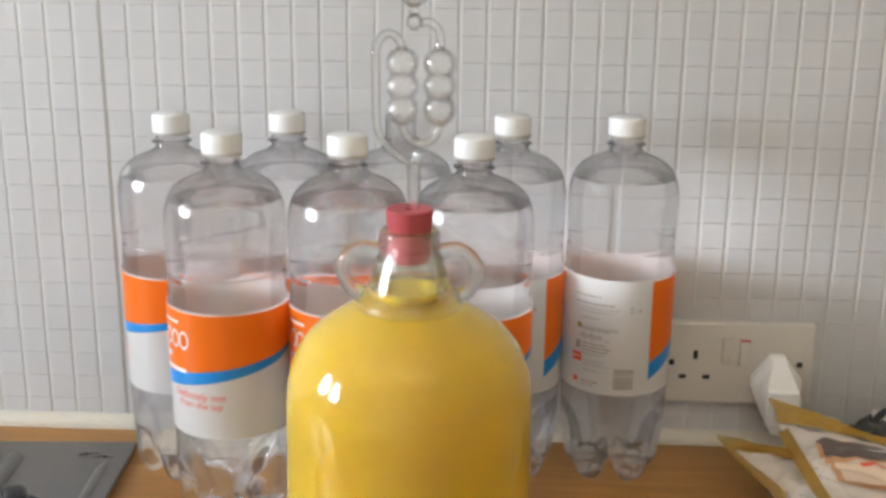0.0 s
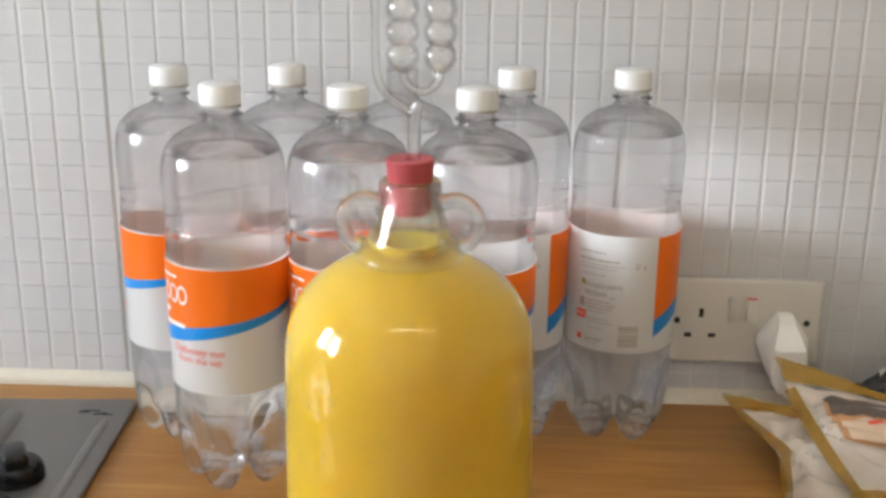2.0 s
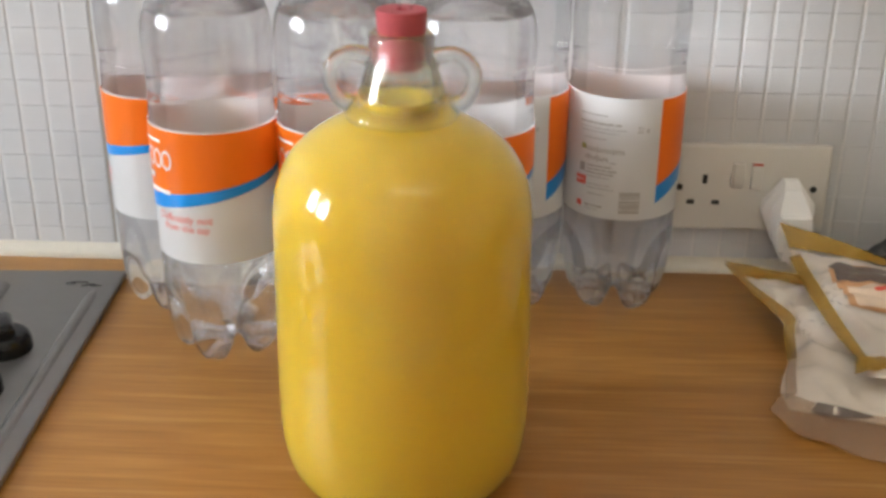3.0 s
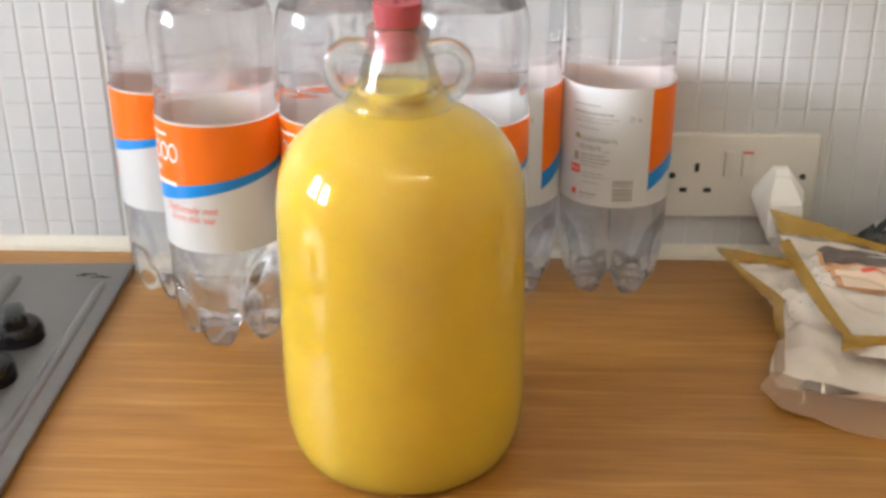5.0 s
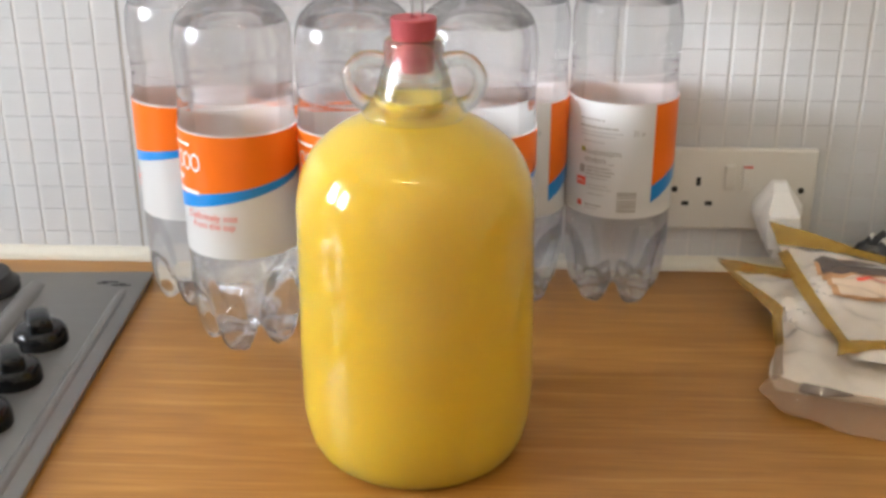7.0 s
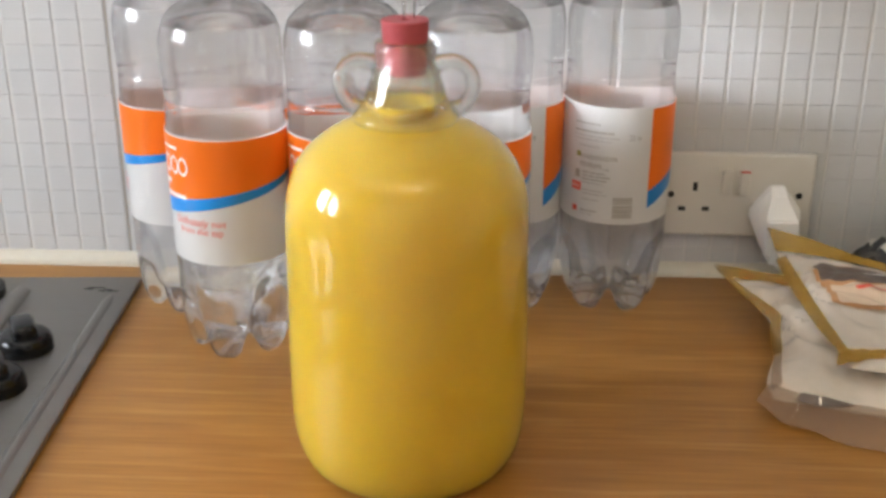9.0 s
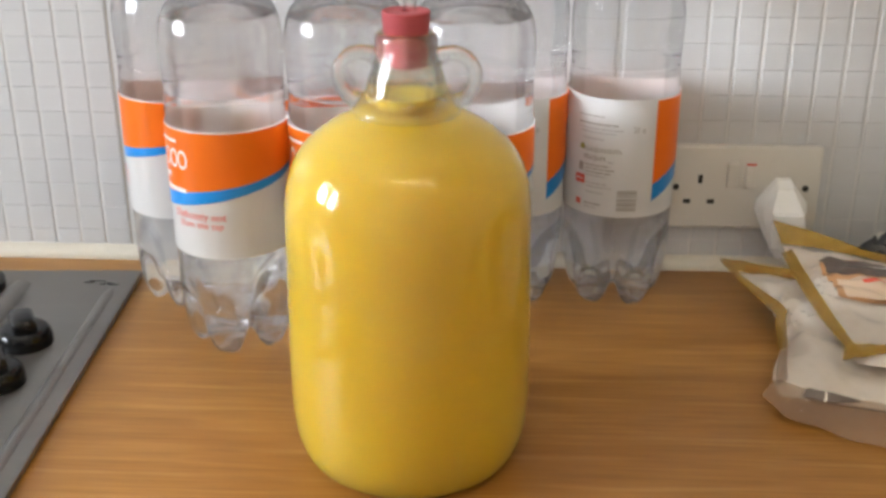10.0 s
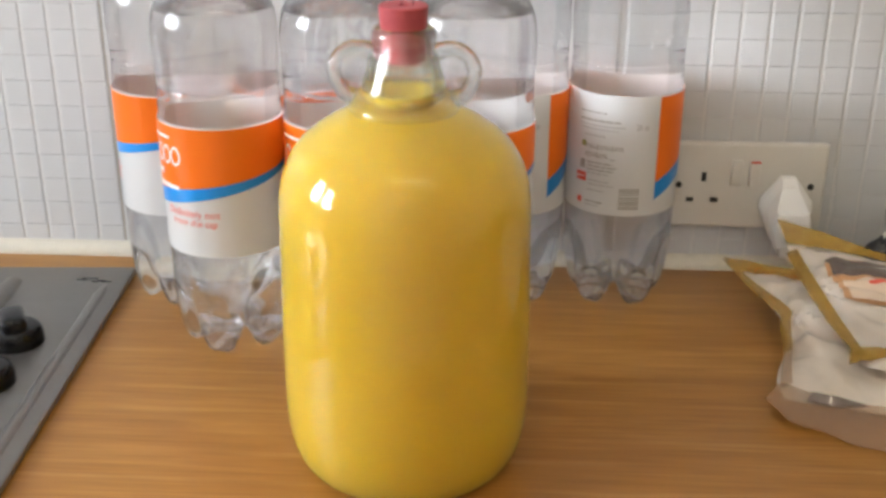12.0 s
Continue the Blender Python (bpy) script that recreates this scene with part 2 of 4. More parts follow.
PLUGW = material("white_plug_plastic", (0.84, 0.83, 0.81), rough=0.35, vary=0.15, scale=30, dark=0.93)
HOLE = material("dark_slot", (0.02, 0.018, 0.016), rough=0.7)
RED_MARK = material("red_mark", (0.6, 0.05, 0.03), rough=0.4)
POWDER = material("white_powder_in_film", (0.66, 0.58, 0.49), rough=0.45, vary=0.4, scale=22, dark=0.86, bump=0.3, bump_scale=38, coat=1.0)
GOLD = let_through(material("gold_film", (0.60, 0.34, 0.035), rough=0.16, metal=0.45, vary=0.6, scale=45, dark=0.55, bump=0.8, bump_scale=70), 0.4)
FILM = let_through(material("clear_wrinkled_film", (0.52, 0.31, 0.18), rough=0.2, vary=0.5, scale=45, dark=0.65, bump=1.0, bump_scale=120, coat=0.3), 0.68)
BROWN_INK = material("dark_brown_print", (0.085, 0.058, 0.045), rough=0.4, vary=0.6, scale=60, dark=1.7, coat=0.6)
CREAM_INK = material("cream_print", (0.74, 0.56, 0.40), rough=0.35, coat=0.4)
RUST_INK = material("rust_print", (0.56, 0.29, 0.13), rough=0.35)
BLACK_FILM = material("black_packet_film", (0.02, 0.02, 0.021), rough=0.3, bump=0.4, bump_scale=60)
PALE_PRINT = material("pale_packet_print", (0.55, 0.53, 0.47), rough=0.4)
UPVC = material("window_frame_white", (0.8, 0.8, 0.8), rough=0.4)
TUBE = bpy.data.materials.new("lamp_tube_glow")
TUBE.use_nodes = True
TUBE.node_tree.nodes["Principled BSDF"].inputs["Emission Color"].default_value = (1, 0.82, 0.58, 1)
TUBE.node_tree.nodes["Principled BSDF"].inputs["Emission Strength"].default_value = 37


# ---- mesh helpers ----
def mesh_object(name, bm, mat, smooth=True, angle=40):
    me = bpy.data.meshes.new(name)
    bmesh.ops.recalc_face_normals(bm, faces=bm.faces)
    bm.to_mesh(me)
    bm.free()
    me.materials.append(mat)
    if smooth:
        me.shade_smooth()
        me.set_sharp_from_angle(angle=radians(angle))
    return new(name, me)


def part(name, bm, mat, parent, label="", smooth=True, angle=40):
    ob = mesh_object(name, bm, mat, smooth, angle)
    ob.parent = parent
    return tagged(ob, label)


def thing(name, place, label, category, group="", kind="", rz=0):
    ob = new(name)
    ob.empty_display_size = 0.02
    ob.matrix_basis = pose(*place, 0, 0, rz)
    return tagged(ob, label, category, group, kind)


def box(bm, x0, x1, y0, y1, z0, z1, bevel=0.0, segments=2):
    vs = [bm.verts.new((x, y, z)) for z in (z0, z1) for x, y in ((x0, y0), (x1, y0), (x1, y1), (x0, y1))]
    fs = [bm.faces.new([vs[i] for i in f]) for f in ((3, 2, 1, 0), (4, 5, 6, 7), (0, 1, 5, 4), (1, 2, 6, 5), (2, 3, 7, 6), (3, 0, 4, 7))]
    if bevel:
        es = list({e for f in fs for e in f.edges})
        bmesh.ops.bevel(bm, geom=es, offset=bevel, segments=segments, affect="EDGES", profile=0.5)
    return bm


def smooth_profile(points, steps=5):
    """A finer line through (r, z) points."""
    out = []
    n = len(points)
    for i in range(n - 1):
        p0, p1, p2, p3 = points[max(i - 1, 0)], points[i], points[i + 1], points[min(i + 2, n - 1)]
        for k in range(steps):
            t = k / steps
            out.append(tuple(0.5 * (2 * p1[j] + (p2[j] - p0[j]) * t + (2 * p0[j] - 5 * p1[j] + 4 * p2[j] - p3[j]) * t * t + (3 * p1[j] - p0[j] - 3 * p2[j] + p3[j]) * t ** 3) for j in range(len(p1))))
    out.append(points[-1])
    return out


def revolve(bm, profile, n=48, shape=None, centre=(0, 0)):
    """Turn an (r, z) line about the z axis; ends at r = 0 close."""
    rings = []
    for r, z in profile:
        if r < 1e-6:
            rings.append([bm.verts.new((centre[0], centre[1], z))])
            continue
        ring = []
        for k in range(n):
            a = 2 * math.pi * k / n
            rr, zz = shape(r, z, a) if shape else (r, z)
            ring.append(bm.verts.new((centre[0] + rr * math.sin(a), centre[1] - rr * math.cos(a), zz)))
        rings.append(ring)
    for a, b in zip(rings, rings[1:]):
        for k in range(n):
            j = (k + 1) % n
            if len(a) == 1 and len(b) == 1:
                continue
            if len(a) == 1:
                bm.faces.new((a[0], b[j], b[k]))
            elif len(b) == 1:
                bm.faces.new((a[k], a[j], b[0]))
            else:
                bm.faces.new((a[k], a[j], b[j], b[k]))
    return bm


def sweep(bm, path, radii, n=14, caps=True):
    """A round tube along a line of points."""
    pts = [Vector(p) for p in path]
    if not isinstance(radii, (list, tuple)):
        radii = [radii] * len(pts)
    rings = []
    side = None
    for i, p in enumerate(pts):
        d = (pts[min(i + 1, len(pts) - 1)] - pts[max(i - 1, 0)]).normalized()
        if side is None:
            side = d.orthogonal().normalized()
        side = (side - d * side.dot(d)).normalized()
        up = d.cross(side)
        rings.append([bm.verts.new(p + (side * math.cos(2 * math.pi * k / n) + up * math.sin(2 * math.pi * k / n)) * radii[i]) for k in range(n)])
    for a, b in zip(rings, rings[1:]):
        for k in range(n):
            bm.faces.new((a[k], a[(k + 1) % n], b[(k + 1) % n], b[k]))
    if caps:
        bm.faces.new(rings[0][::-1])
        bm.faces.new(rings[-1])
    return bm


def hollow_tube(path, radius, wall=0.0006):
    """A tube with a bore, open at neither end."""
    bm = bmesh.new()
    fine = smooth_profile(path, 5)
    sweep(bm, fine, radius, 16)
    inner = bmesh.new()
    sweep(inner, fine, radius - wall, 16)
    bmesh.ops.recalc_face_normals(inner, faces=inner.faces)
    bmesh.ops.reverse_faces(inner, faces=inner.faces)
    return join_pair(bm, inner)


def join_pair(bm, inner):
    """Both shells in one mesh, the inner one facing its hollow."""
    bmesh.ops.recalc_face_normals(bm, faces=bm.faces)
    table = {v: bm.verts.new(v.co) for v in inner.verts}
    for f in inner.faces:
        bm.faces.new([table[v] for v in f.verts])
    inner.free()
    return bm


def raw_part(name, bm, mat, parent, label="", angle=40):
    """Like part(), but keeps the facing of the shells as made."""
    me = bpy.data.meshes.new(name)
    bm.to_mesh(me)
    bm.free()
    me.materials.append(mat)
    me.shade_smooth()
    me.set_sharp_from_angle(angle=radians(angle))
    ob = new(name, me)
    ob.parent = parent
    ob.visible_shadow = False  # clear bottles and airlock parts: shadow turned off so lamp light passes straight
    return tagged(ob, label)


def shells(outer, inner, n=48, shape=None, centre=(0, 0)):
    bm, inn = bmesh.new(), bmesh.new()
    revolve(bm, outer, n, shape, centre)
    revolve(inn, inner, n, None, centre)
    bmesh.ops.recalc_face_normals(inn, faces=inn.faces)
    bmesh.ops.reverse_faces(inn, faces=inn.faces)
    return join_pair(bm, inn)


def lookup(table, x):
    for (a, u), (b, v) in zip(table, table[1:]):
        if x <= b:
            return u + (v - u) * (x - a) / (b - a)
    return table[-1][1]


# ---- the room ----
def slab(name, x0, x1, y0, y1, z0, z1, mat, label, category="wall"):
    return tagged(mesh_object(name, box(bmesh.new(), x0, x1, y0, y1, z0, z1), mat, False), label, category, kind="structure")


slab("floor", WEST - 0.12, EAST + 0.12, SOUTH - 0.12, 0.12, -0.1, 0.0, FLOOR, "brown vinyl kitchen floor", "floor")
slab("ceiling", WEST - 0.12, EAST + 0.12, SOUTH - 0.12, 0.12, CEIL, CEIL + 0.1, CEILING, "plain white painted ceiling", "ceiling")
wall_north = slab("wall_north", WEST - 0.12, EAST + 0.12, 0.0006, 0.12, 0.0, CEIL, GROUT, "kitchen wall of small white mosaic tiles")
# added out of view: its cream tint bounces warm light from the right
slab("wall_east", EAST, EAST + 0.12, SOUTH, 0.0012, 0.0, CEIL, CREAM_BOUNCE, "unseen wall added and tinted cream to bounce warm light")
# stands behind the camera, close in to bounce light onto the worktop
slab("wall_south", WEST - 0.12, EAST + 0.12, SOUTH - 0.12, SOUTH, 0.0, CEIL, PLASTER, "unseen plain wall set close to bounce light forward")
bm = bmesh.new()
box(bm, WEST - 0.12, WEST, SOUTH, WIN_Y0, 0, CEIL)
box(bm, WEST - 0.12, WEST, WIN_Y1, 0.0012, 0, CEIL)
box(bm, WEST - 0.12, WEST, WIN_Y0, WIN_Y1, 0, WIN_Z0)
box(bm, WEST - 0.12, WEST, WIN_Y0, WIN_Y1, WIN_Z1, CEIL)
tagged(mesh_object("wall_west", bm, PLASTER, False), "plain painted wall with a window opening", "wall", kind="structure")
window = thing("window_1", (WEST - 0.06, (WIN_Y0 + WIN_Y1) / 2, WIN_Z0), "white framed kitchen window in daylight", "window", kind="structure")
bm = bmesh.new()
hw, hh = (WIN_Y1 - WIN_Y0) / 2, WIN_Z1 - WIN_Z0
for y0, y1, z0, z1 in ((-hw, -hw + 0.05, 0, hh), (hw - 0.05, hw, 0, hh), (-0.055, 0.055, 0.05, hh - 0.05), (-hw + 0.05, hw - 0.05, 0, 0.05), (-hw + 0.05, hw - 0.05, hh - 0.05, hh), (-hw + 0.05, -0.055, hh * 0.72, hh * 0.72 + 0.04), (0.055, hw - 0.05, hh * 0.72, hh * 0.72 + 0.04)):
    box(bm, -0.03, 0.03, y0, y1, z0, z1)
part("window_frame", bm, UPVC, window, smooth=False)

# ---- worktop and what is under it ----
bm = box(bmesh.new(), WEST, EAST, -0.62, 0.0, ZC - 0.04, ZC, 0.004, 2)
worktop = tagged(mesh_object("worktop", bm, WOOD), "oak effect laminate kitchen worktop with a glossy finish", "worktop")
bm = box(bmesh.new(), WEST, EAST, -0.57, 0.0, 0.0, ZC - 0.04, 0.002)
tagged(mesh_object("base_cabinet", bm, PLASTER), "plain kitchen base cabinet under the worktop", "cabinet")
bm = bmesh.new()
line = [(0.0, -0.0085), (0.004, -0.0088), (0.009, -0.006), (0.012, -0.002), (0.0135, 0.0008)]
cols = [[bm.verts.new((x, y, ZC + z)) for z, y in line] for x in np.linspace(WEST, EAST, 160)]
for a, b in zip(cols, cols[1:]):
    for k in range(len(line) - 1):
        bm.faces.new((a[k], b[k], b[k + 1], a[k + 1]))
for v in bm.verts:
    v.co.y += 0.0007 * noise.noise((v.co.x * 30, v.co.z * 20, 0))
tagged(mesh_object("sealant_trim", bm, SEALANT), "off-white sealant bead along the worktop", "trim", kind="structure")


# ---- hob ----
def hob():
    hob_ob = thing("gas_hob", (-0.557, -0.323, ZC), "brushed steel gas hob with black knobs set in the worktop", "hob", rz=3)
    x1, x0, y1, y0 = 0.29, -0.29, 0.262, -0.25
    bm = box(bmesh.new(), x0, x1, y0, y1, 0.0, 0.007, 0.003, 2)
    part("steel_top", bm, STEEL, hob_ob)
    bm = bmesh.new()
    # pressed ribs that frame the burner field and the knob strip
    for x in (0.272, 0.187):
        r, z = (0.007, 0.0022) if x > 0.2 else (0.010, 0.0045)
        sweep(bm, [(x, y0 + 0.03, z - 0.003), (x, y0 + 0.055, z), (x, y1 - 0.06, z), (x, y1 - 0.035, z - 0.003)], r, 20)
    part("pressed_rib", bm, STEEL, hob_ob)
    for x, y in ((0.230, 0.111), (0.230, 0.044), (0.230, -0.023), (0.230, -0.090)):
        knob = part("knob", revolve(bmesh.new(), smooth_profile([(0, 0.006), (0.0205, 0.006), (0.0222, 0.009), (0.0220, 0.0155), (0.0198, 0.0205), (0.0150, 0.0225), (0.0, 0.0228)], 3), 40), BLACK, hob_ob, "black control knob with a raised grip")
        knob.location = (x, y, 0)
        bm = box(bmesh.new(), -0.0100, 0.0100, -0.0165, 0.0165, 0.017, 0.0335, 0.005, 3)
        grip = part("grip", bm, BLACK, knob)
        grip.rotation_euler = (0, 0, radians(25))
    for x, y, r in ((0.1385, 0.216, 0.036), (0.105, -0.12, 0.04), (-0.14, 0.13, 0.04), (-0.14, -0.12, 0.06)):
        burner = part("burner", revolve(bmesh.new(), [(0, 0.007), (r, 0.007), (r, 0.014), (r * 0.85, 0.018), (r * 0.8, 0.024), (0, 0.026)], 40), IRON, hob_ob, "black enamelled burner")
        burner.location = (x, y, 0)
    bm = bmesh.new()
    for x0, x1, q in ((0.243, 0.252, 0.231), (0.247, 0.262, 0.2335), (0.262, 0.270, 0.2285), (0.266, 0.276, 0.226), (0.258, 0.264, 0.2265)):
        box(bm, x0, x1, q, q + 0.0022, 0.0070, 0.0072)
    part("printed_mark", bm, BLACK, hob_ob, "worn black printed mark", smooth=False)


hob()

# ---- bottles of water ----
RB = 0.0475
LABEL_Z0, LABEL_Z1 = 0.089, 0.1925


def bottle_foot(r, z, a):
    """Five broad round feet with narrow valleys between them."""
    if z > 0.066 or r < 0.004:
        return r, z
    valley = (0.5 - 0.5 * math.cos(5 * a)) ** 2.6
    high = max(0.0, min(1.0, (0.066 - z) / 0.05))
    depth = high * high * (3 - 2 * high) * min(1.0, r / 0.026)
    return r * (1 - 0.17 * valley * depth), z + 0.020 * valley * depth


def patch(a0, a1, low, high, radius, n=24, rows=1):
    """A printed area on the label between angles (degrees from the facing line, to the right)."""
    bm = bmesh.new()
    grid = []
    for k in range(n + 1):
        a = a0 + (a1 - a0) * k / n
        lo, hi = low(a) if callable(low) else low, high(a) if callable(high) else high
        grid.append([bm.verts.new((radius * math.sin(radians(a)), -radius * math.cos(radians(a)), lo + (hi - lo) * j / rows)) for j in range(rows + 1)])
    for a, b in zip(grid, grid[1:]):
        for j in range(rows):
            bm.faces.new((a[j], b[j], b[j + 1], a[j + 1]))
    return bm


def lettering(text, size, angle, z, radius, slant=0.0):
    """Text bent round the label, centred at an angle."""
    curve = bpy.data.curves.new("lettering", "FONT")
    curve.body, curve.size, curve.align_x, curve.resolution_u, curve.shear = text, size, "CENTER", 3, slant
    ob = bpy.data.objects.new("lettering", curve)
    me = bpy.data.meshes.new_from_object(ob)
    bpy.data.objects.remove(ob)
    bm = bmesh.new()
    bm.from_mesh(me)
    bmesh.ops.triangulate(bm, faces=bm.faces)
    for v in bm.verts:
        a = radians(angle) + v.co.x / radius
        v.co = (radius * math.sin(a), -radius * math.cos(a), z + v.co.y)
    return bm


def print_bar(label_ob, a0, a1, z, height, mat):
    part("print_bar", patch(a0, a1, z - height / 2, z + height / 2, RB + 0.0016, max(2, int(abs(a1 - a0) / 5))), mat, label_ob)


ORANGE_LOW = [(0, 0.72), (30, 0.62), (75, 0.53), (120, 0.485), (225, 0.36), (255, 0.31)]
STRIPE = [(0, 0.15), (75, 0.125), (140, 0.095), (225, 0.06), (255, 0.03)]


def frac_z(q):
    return LABEL_Z1 - q * (LABEL_Z1 - LABEL_Z0)


def bottle(name, with_cap):
    ob = thing(name, (0, 0, 0), "clear two-litre plastic bottle of water with an orange and white label" if with_cap else "uncapped clear plastic water bottle with an orange label", "bottle", "bottles of water by the wall")
    outer = smooth_profile([(0.0, 0.012), (0.012, 0.0105), (0.024, 0.004), (0.0315, 0.0), (0.0372, 0.0022), (0.0425, 0.0125), (0.0458, 0.03), (0.0472, 0.05), (0.0472, 0.07), (0.0473, 0.086), (0.0473, 0.14), (0.0472, 0.196), (0.0468, 0.205), (0.0463, 0.2145), (0.0458, 0.2165), (0.0463, 0.2185), (0.0471, 0.235), (0.0475, 0.252), (0.0466, 0.264), (0.0437, 0.2745), (0.0385, 0.282), (0.030, 0.288), (0.020, 0.292), (0.0145, 0.2955)], 4)
    outer += [(0.0132, 0.298), (0.0132, 0.2995), (0.0166, 0.300), (0.0166, 0.3015), (0.0133, 0.3022), (0.0133, 0.3215), (0.0, 0.3217)]
    inner = [(0.0, 0.2730)] + [(0.0432, 0.2732)] + smooth_profile([(0.0422, 0.2750), (0.0375, 0.2808), (0.0295, 0.2866), (0.0195, 0.2908), (0.0135, 0.2945), (0.0123, 0.298), (0.0123, 0.320)], 3) + [(0.0, 0.3202)]
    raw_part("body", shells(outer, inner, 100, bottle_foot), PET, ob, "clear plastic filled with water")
    if with_cap:
        bm = bmesh.new()
        revolve(bm, [(0.0, 0.3085), (0.0152, 0.3085), (0.0155, 0.309), (0.0155, 0.3215), (0.0149, 0.3232), (0.0135, 0.324), (0.0, 0.3242)], 72, lambda r, z, a: (r + (0.00018 * math.cos(36 * a) if r > 0.0151 and z < 0.322 else 0), z))
        part("cap", bm, CAPW, ob, "white ribbed screw cap", angle=30)
        part("seal_ring", revolve(bmesh.new(), [(0.0135, 0.3066), (0.0156, 0.3066), (0.0157, 0.3081), (0.0135, 0.3081)], 40), GREY_INK, ob)
    bm = bmesh.new()
    revolve(bm, [(RB + 0.0004, LABEL_Z0), (RB + 0.0004, LABEL_Z1)], 72)
    label_ob = part("label", bm, LABEL, ob, "thin glossy orange, blue and white film wrap")
    low = lambda a: frac_z(lookup(ORANGE_LOW, a))
    part("orange_panel", patch(0, 250, low, LABEL_Z1 - 0.0014, RB + 0.0010, 60, 2), ORANGE, label_ob)
    part("blue_stripe", patch(0, 250, lambda a: low(a) - lookup(STRIPE, a) * (LABEL_Z1 - LABEL_Z0), low, RB + 0.0010, 60), BLUE, label_ob)
    part("lettering", lettering("Definitely not", 0.0086, 132, frac_z(0.685), RB + 0.0014, 0.15), RED_INK, label_ob)
    part("lettering", lettering("from the tap", 0.0078, 134, frac_z(0.755), RB + 0.0014, 0.1), RED_INK, label_ob)
    # the brand mark, as plain rings and bars
    for k, a in enumerate((96, 108, 120)):
        bm = bmesh.new()
        for i in range(20):
            t0, t1 = 2 * math.pi * i / 20, 2 * math.pi * (i + 1) / 20
            quad = []
            for t, s in ((t0, 1), (t1, 1), (t1, 0.72), (t0, 0.72)):
                aa = radians(a) + 0.0050 * s * math.cos(t) / RB
                quad.append(bm.verts.new(((RB + 0.0014) * math.sin(aa), -(RB + 0.0014) * math.cos(aa), frac_z(0.235) + 0.0076 * s * math.sin(t))))
            bm.faces.new(quad)
        part("brand_mark", bm, WHITE_INK, label_ob)
    print_bar(label_ob, 88, 114, frac_z(0.10), 0.0022, WHITE_INK)
    print_bar(label_ob, 88, 100, frac_z(0.375), 0.0042, WHITE_INK)
    print_bar(label_ob, 88, 122, frac_z(0.475), 0.0032, WHITE_INK)
    # small print on the back panel: rows of word-long bars
    words = random.Random(11)

    def print_row(a0, a1, q, height, mat):
        a = a0
        while a < a1 - 1.5:
            step = min(a1 - a, words.uniform(4, 11))
            print_bar(label_ob, a, a + step - 1.1, frac_z(q), height, mat)
            a += step

    for a0, a1, q, h, mat in ((-82, -52, 0.15, 0.0012, GREY_INK), (-82, -38, 0.215, 0.0016, GREY_INK), (-82, -32, 0.255, 0.0010, PALE_INK), (-80, -40, 0.285, 0.0010, PALE_INK), (-76, -52, 0.34, 0.0012, PALE_INK), (-48, -40, 0.525, 0.0010, PALE_INK), (-72, -44, 0.565, 0.0011, GREY_INK), (-72, -40, 0.595, 0.0011, GREY_INK), (-72, -43, 0.625, 0.0011, GREY_INK), (-72, -47, 0.655, 0.0011, PALE_INK), (-70, -46, 0.72, 0.0010, PALE_INK), (-70, -42, 0.75, 0.0010, PALE_INK), (-70, -50, 0.80, 0.001, PALE_INK), (-72, -52, 0.90, 0.0014, GREY_INK), (-72, -56, 0.93, 0.0010, PALE_INK)):
        print_row(a0, a1, q, h, mat)
    # the large two-line name, as upright strokes of its letters
    for a0, a1, q in ((-74, -36, 0.43), (-74, -50, 0.50)):
        a = a0
        while a < a1:
            print_bar(label_ob, a, a + 1.3, frac_z(q), words.choice((0.0034, 0.0034, 0.0052)), GREY_INK)
            print_bar(label_ob, a + 1.3, a + 2.6, frac_z(q) + words.choice((-0.0013, 0.0013)), 0.0008, GREY_INK)
            a += 3.1
    for a0, a1, q, h, mat in ((-80, -74, 0.59, 0.0075, GREY_INK), (-84, -72, 0.70, 0.0078, RED_INK), (-82, -76, 0.90, 0.0050, RED_INK)):
        print_bar(label_ob, a0, a1, frac_z(q), h, mat)
    print_row(-83, -73, 0.70, 0.0014, WHITE_INK)
    part("print_dot", patch(-79, -74, frac_z(0.44), frac_z(0.395), RB + 0.0016, 3), GREEN_INK, label_ob)
    part("lettering", lettering("2l e", 0.0075, -18, frac_z(0.27), RB + 0.0014), GREY_INK, label_ob)
    for k in range(11):
        print_bar(label_ob, -37, -17, frac_z(0.765) - 0.0016 * k - (0.0012 if k > 3 else 0), (0.0009, 0.0012, 0.0007)[k % 3], GREY_INK)
    return ob


first = bottle("water_bottle", True)
# (x, y, angle at which the orange panel begins, to the right of the facing line)
PLACES = [(-0.224, -0.072, -215), (-0.161, -0.157, -153), (-0.128, -0.058, -165), (-0.064, -0.157, -152), (0.033, -0.157, -168), (0.064, -0.055, 40), (0.1605, -0.05, 30)]
for k, (x, y, turn) in enumerate(PLACES):
    m = pose(x, y - 0.004, ZC, 0, 0, turn)
    if k == 0:
        first.matrix_basis = m
    else:
        copy_thing(first, m)
bottle("water_bottle", False).matrix_basis = pose(-0.032, -0.052, ZC, 0, 0, -150)


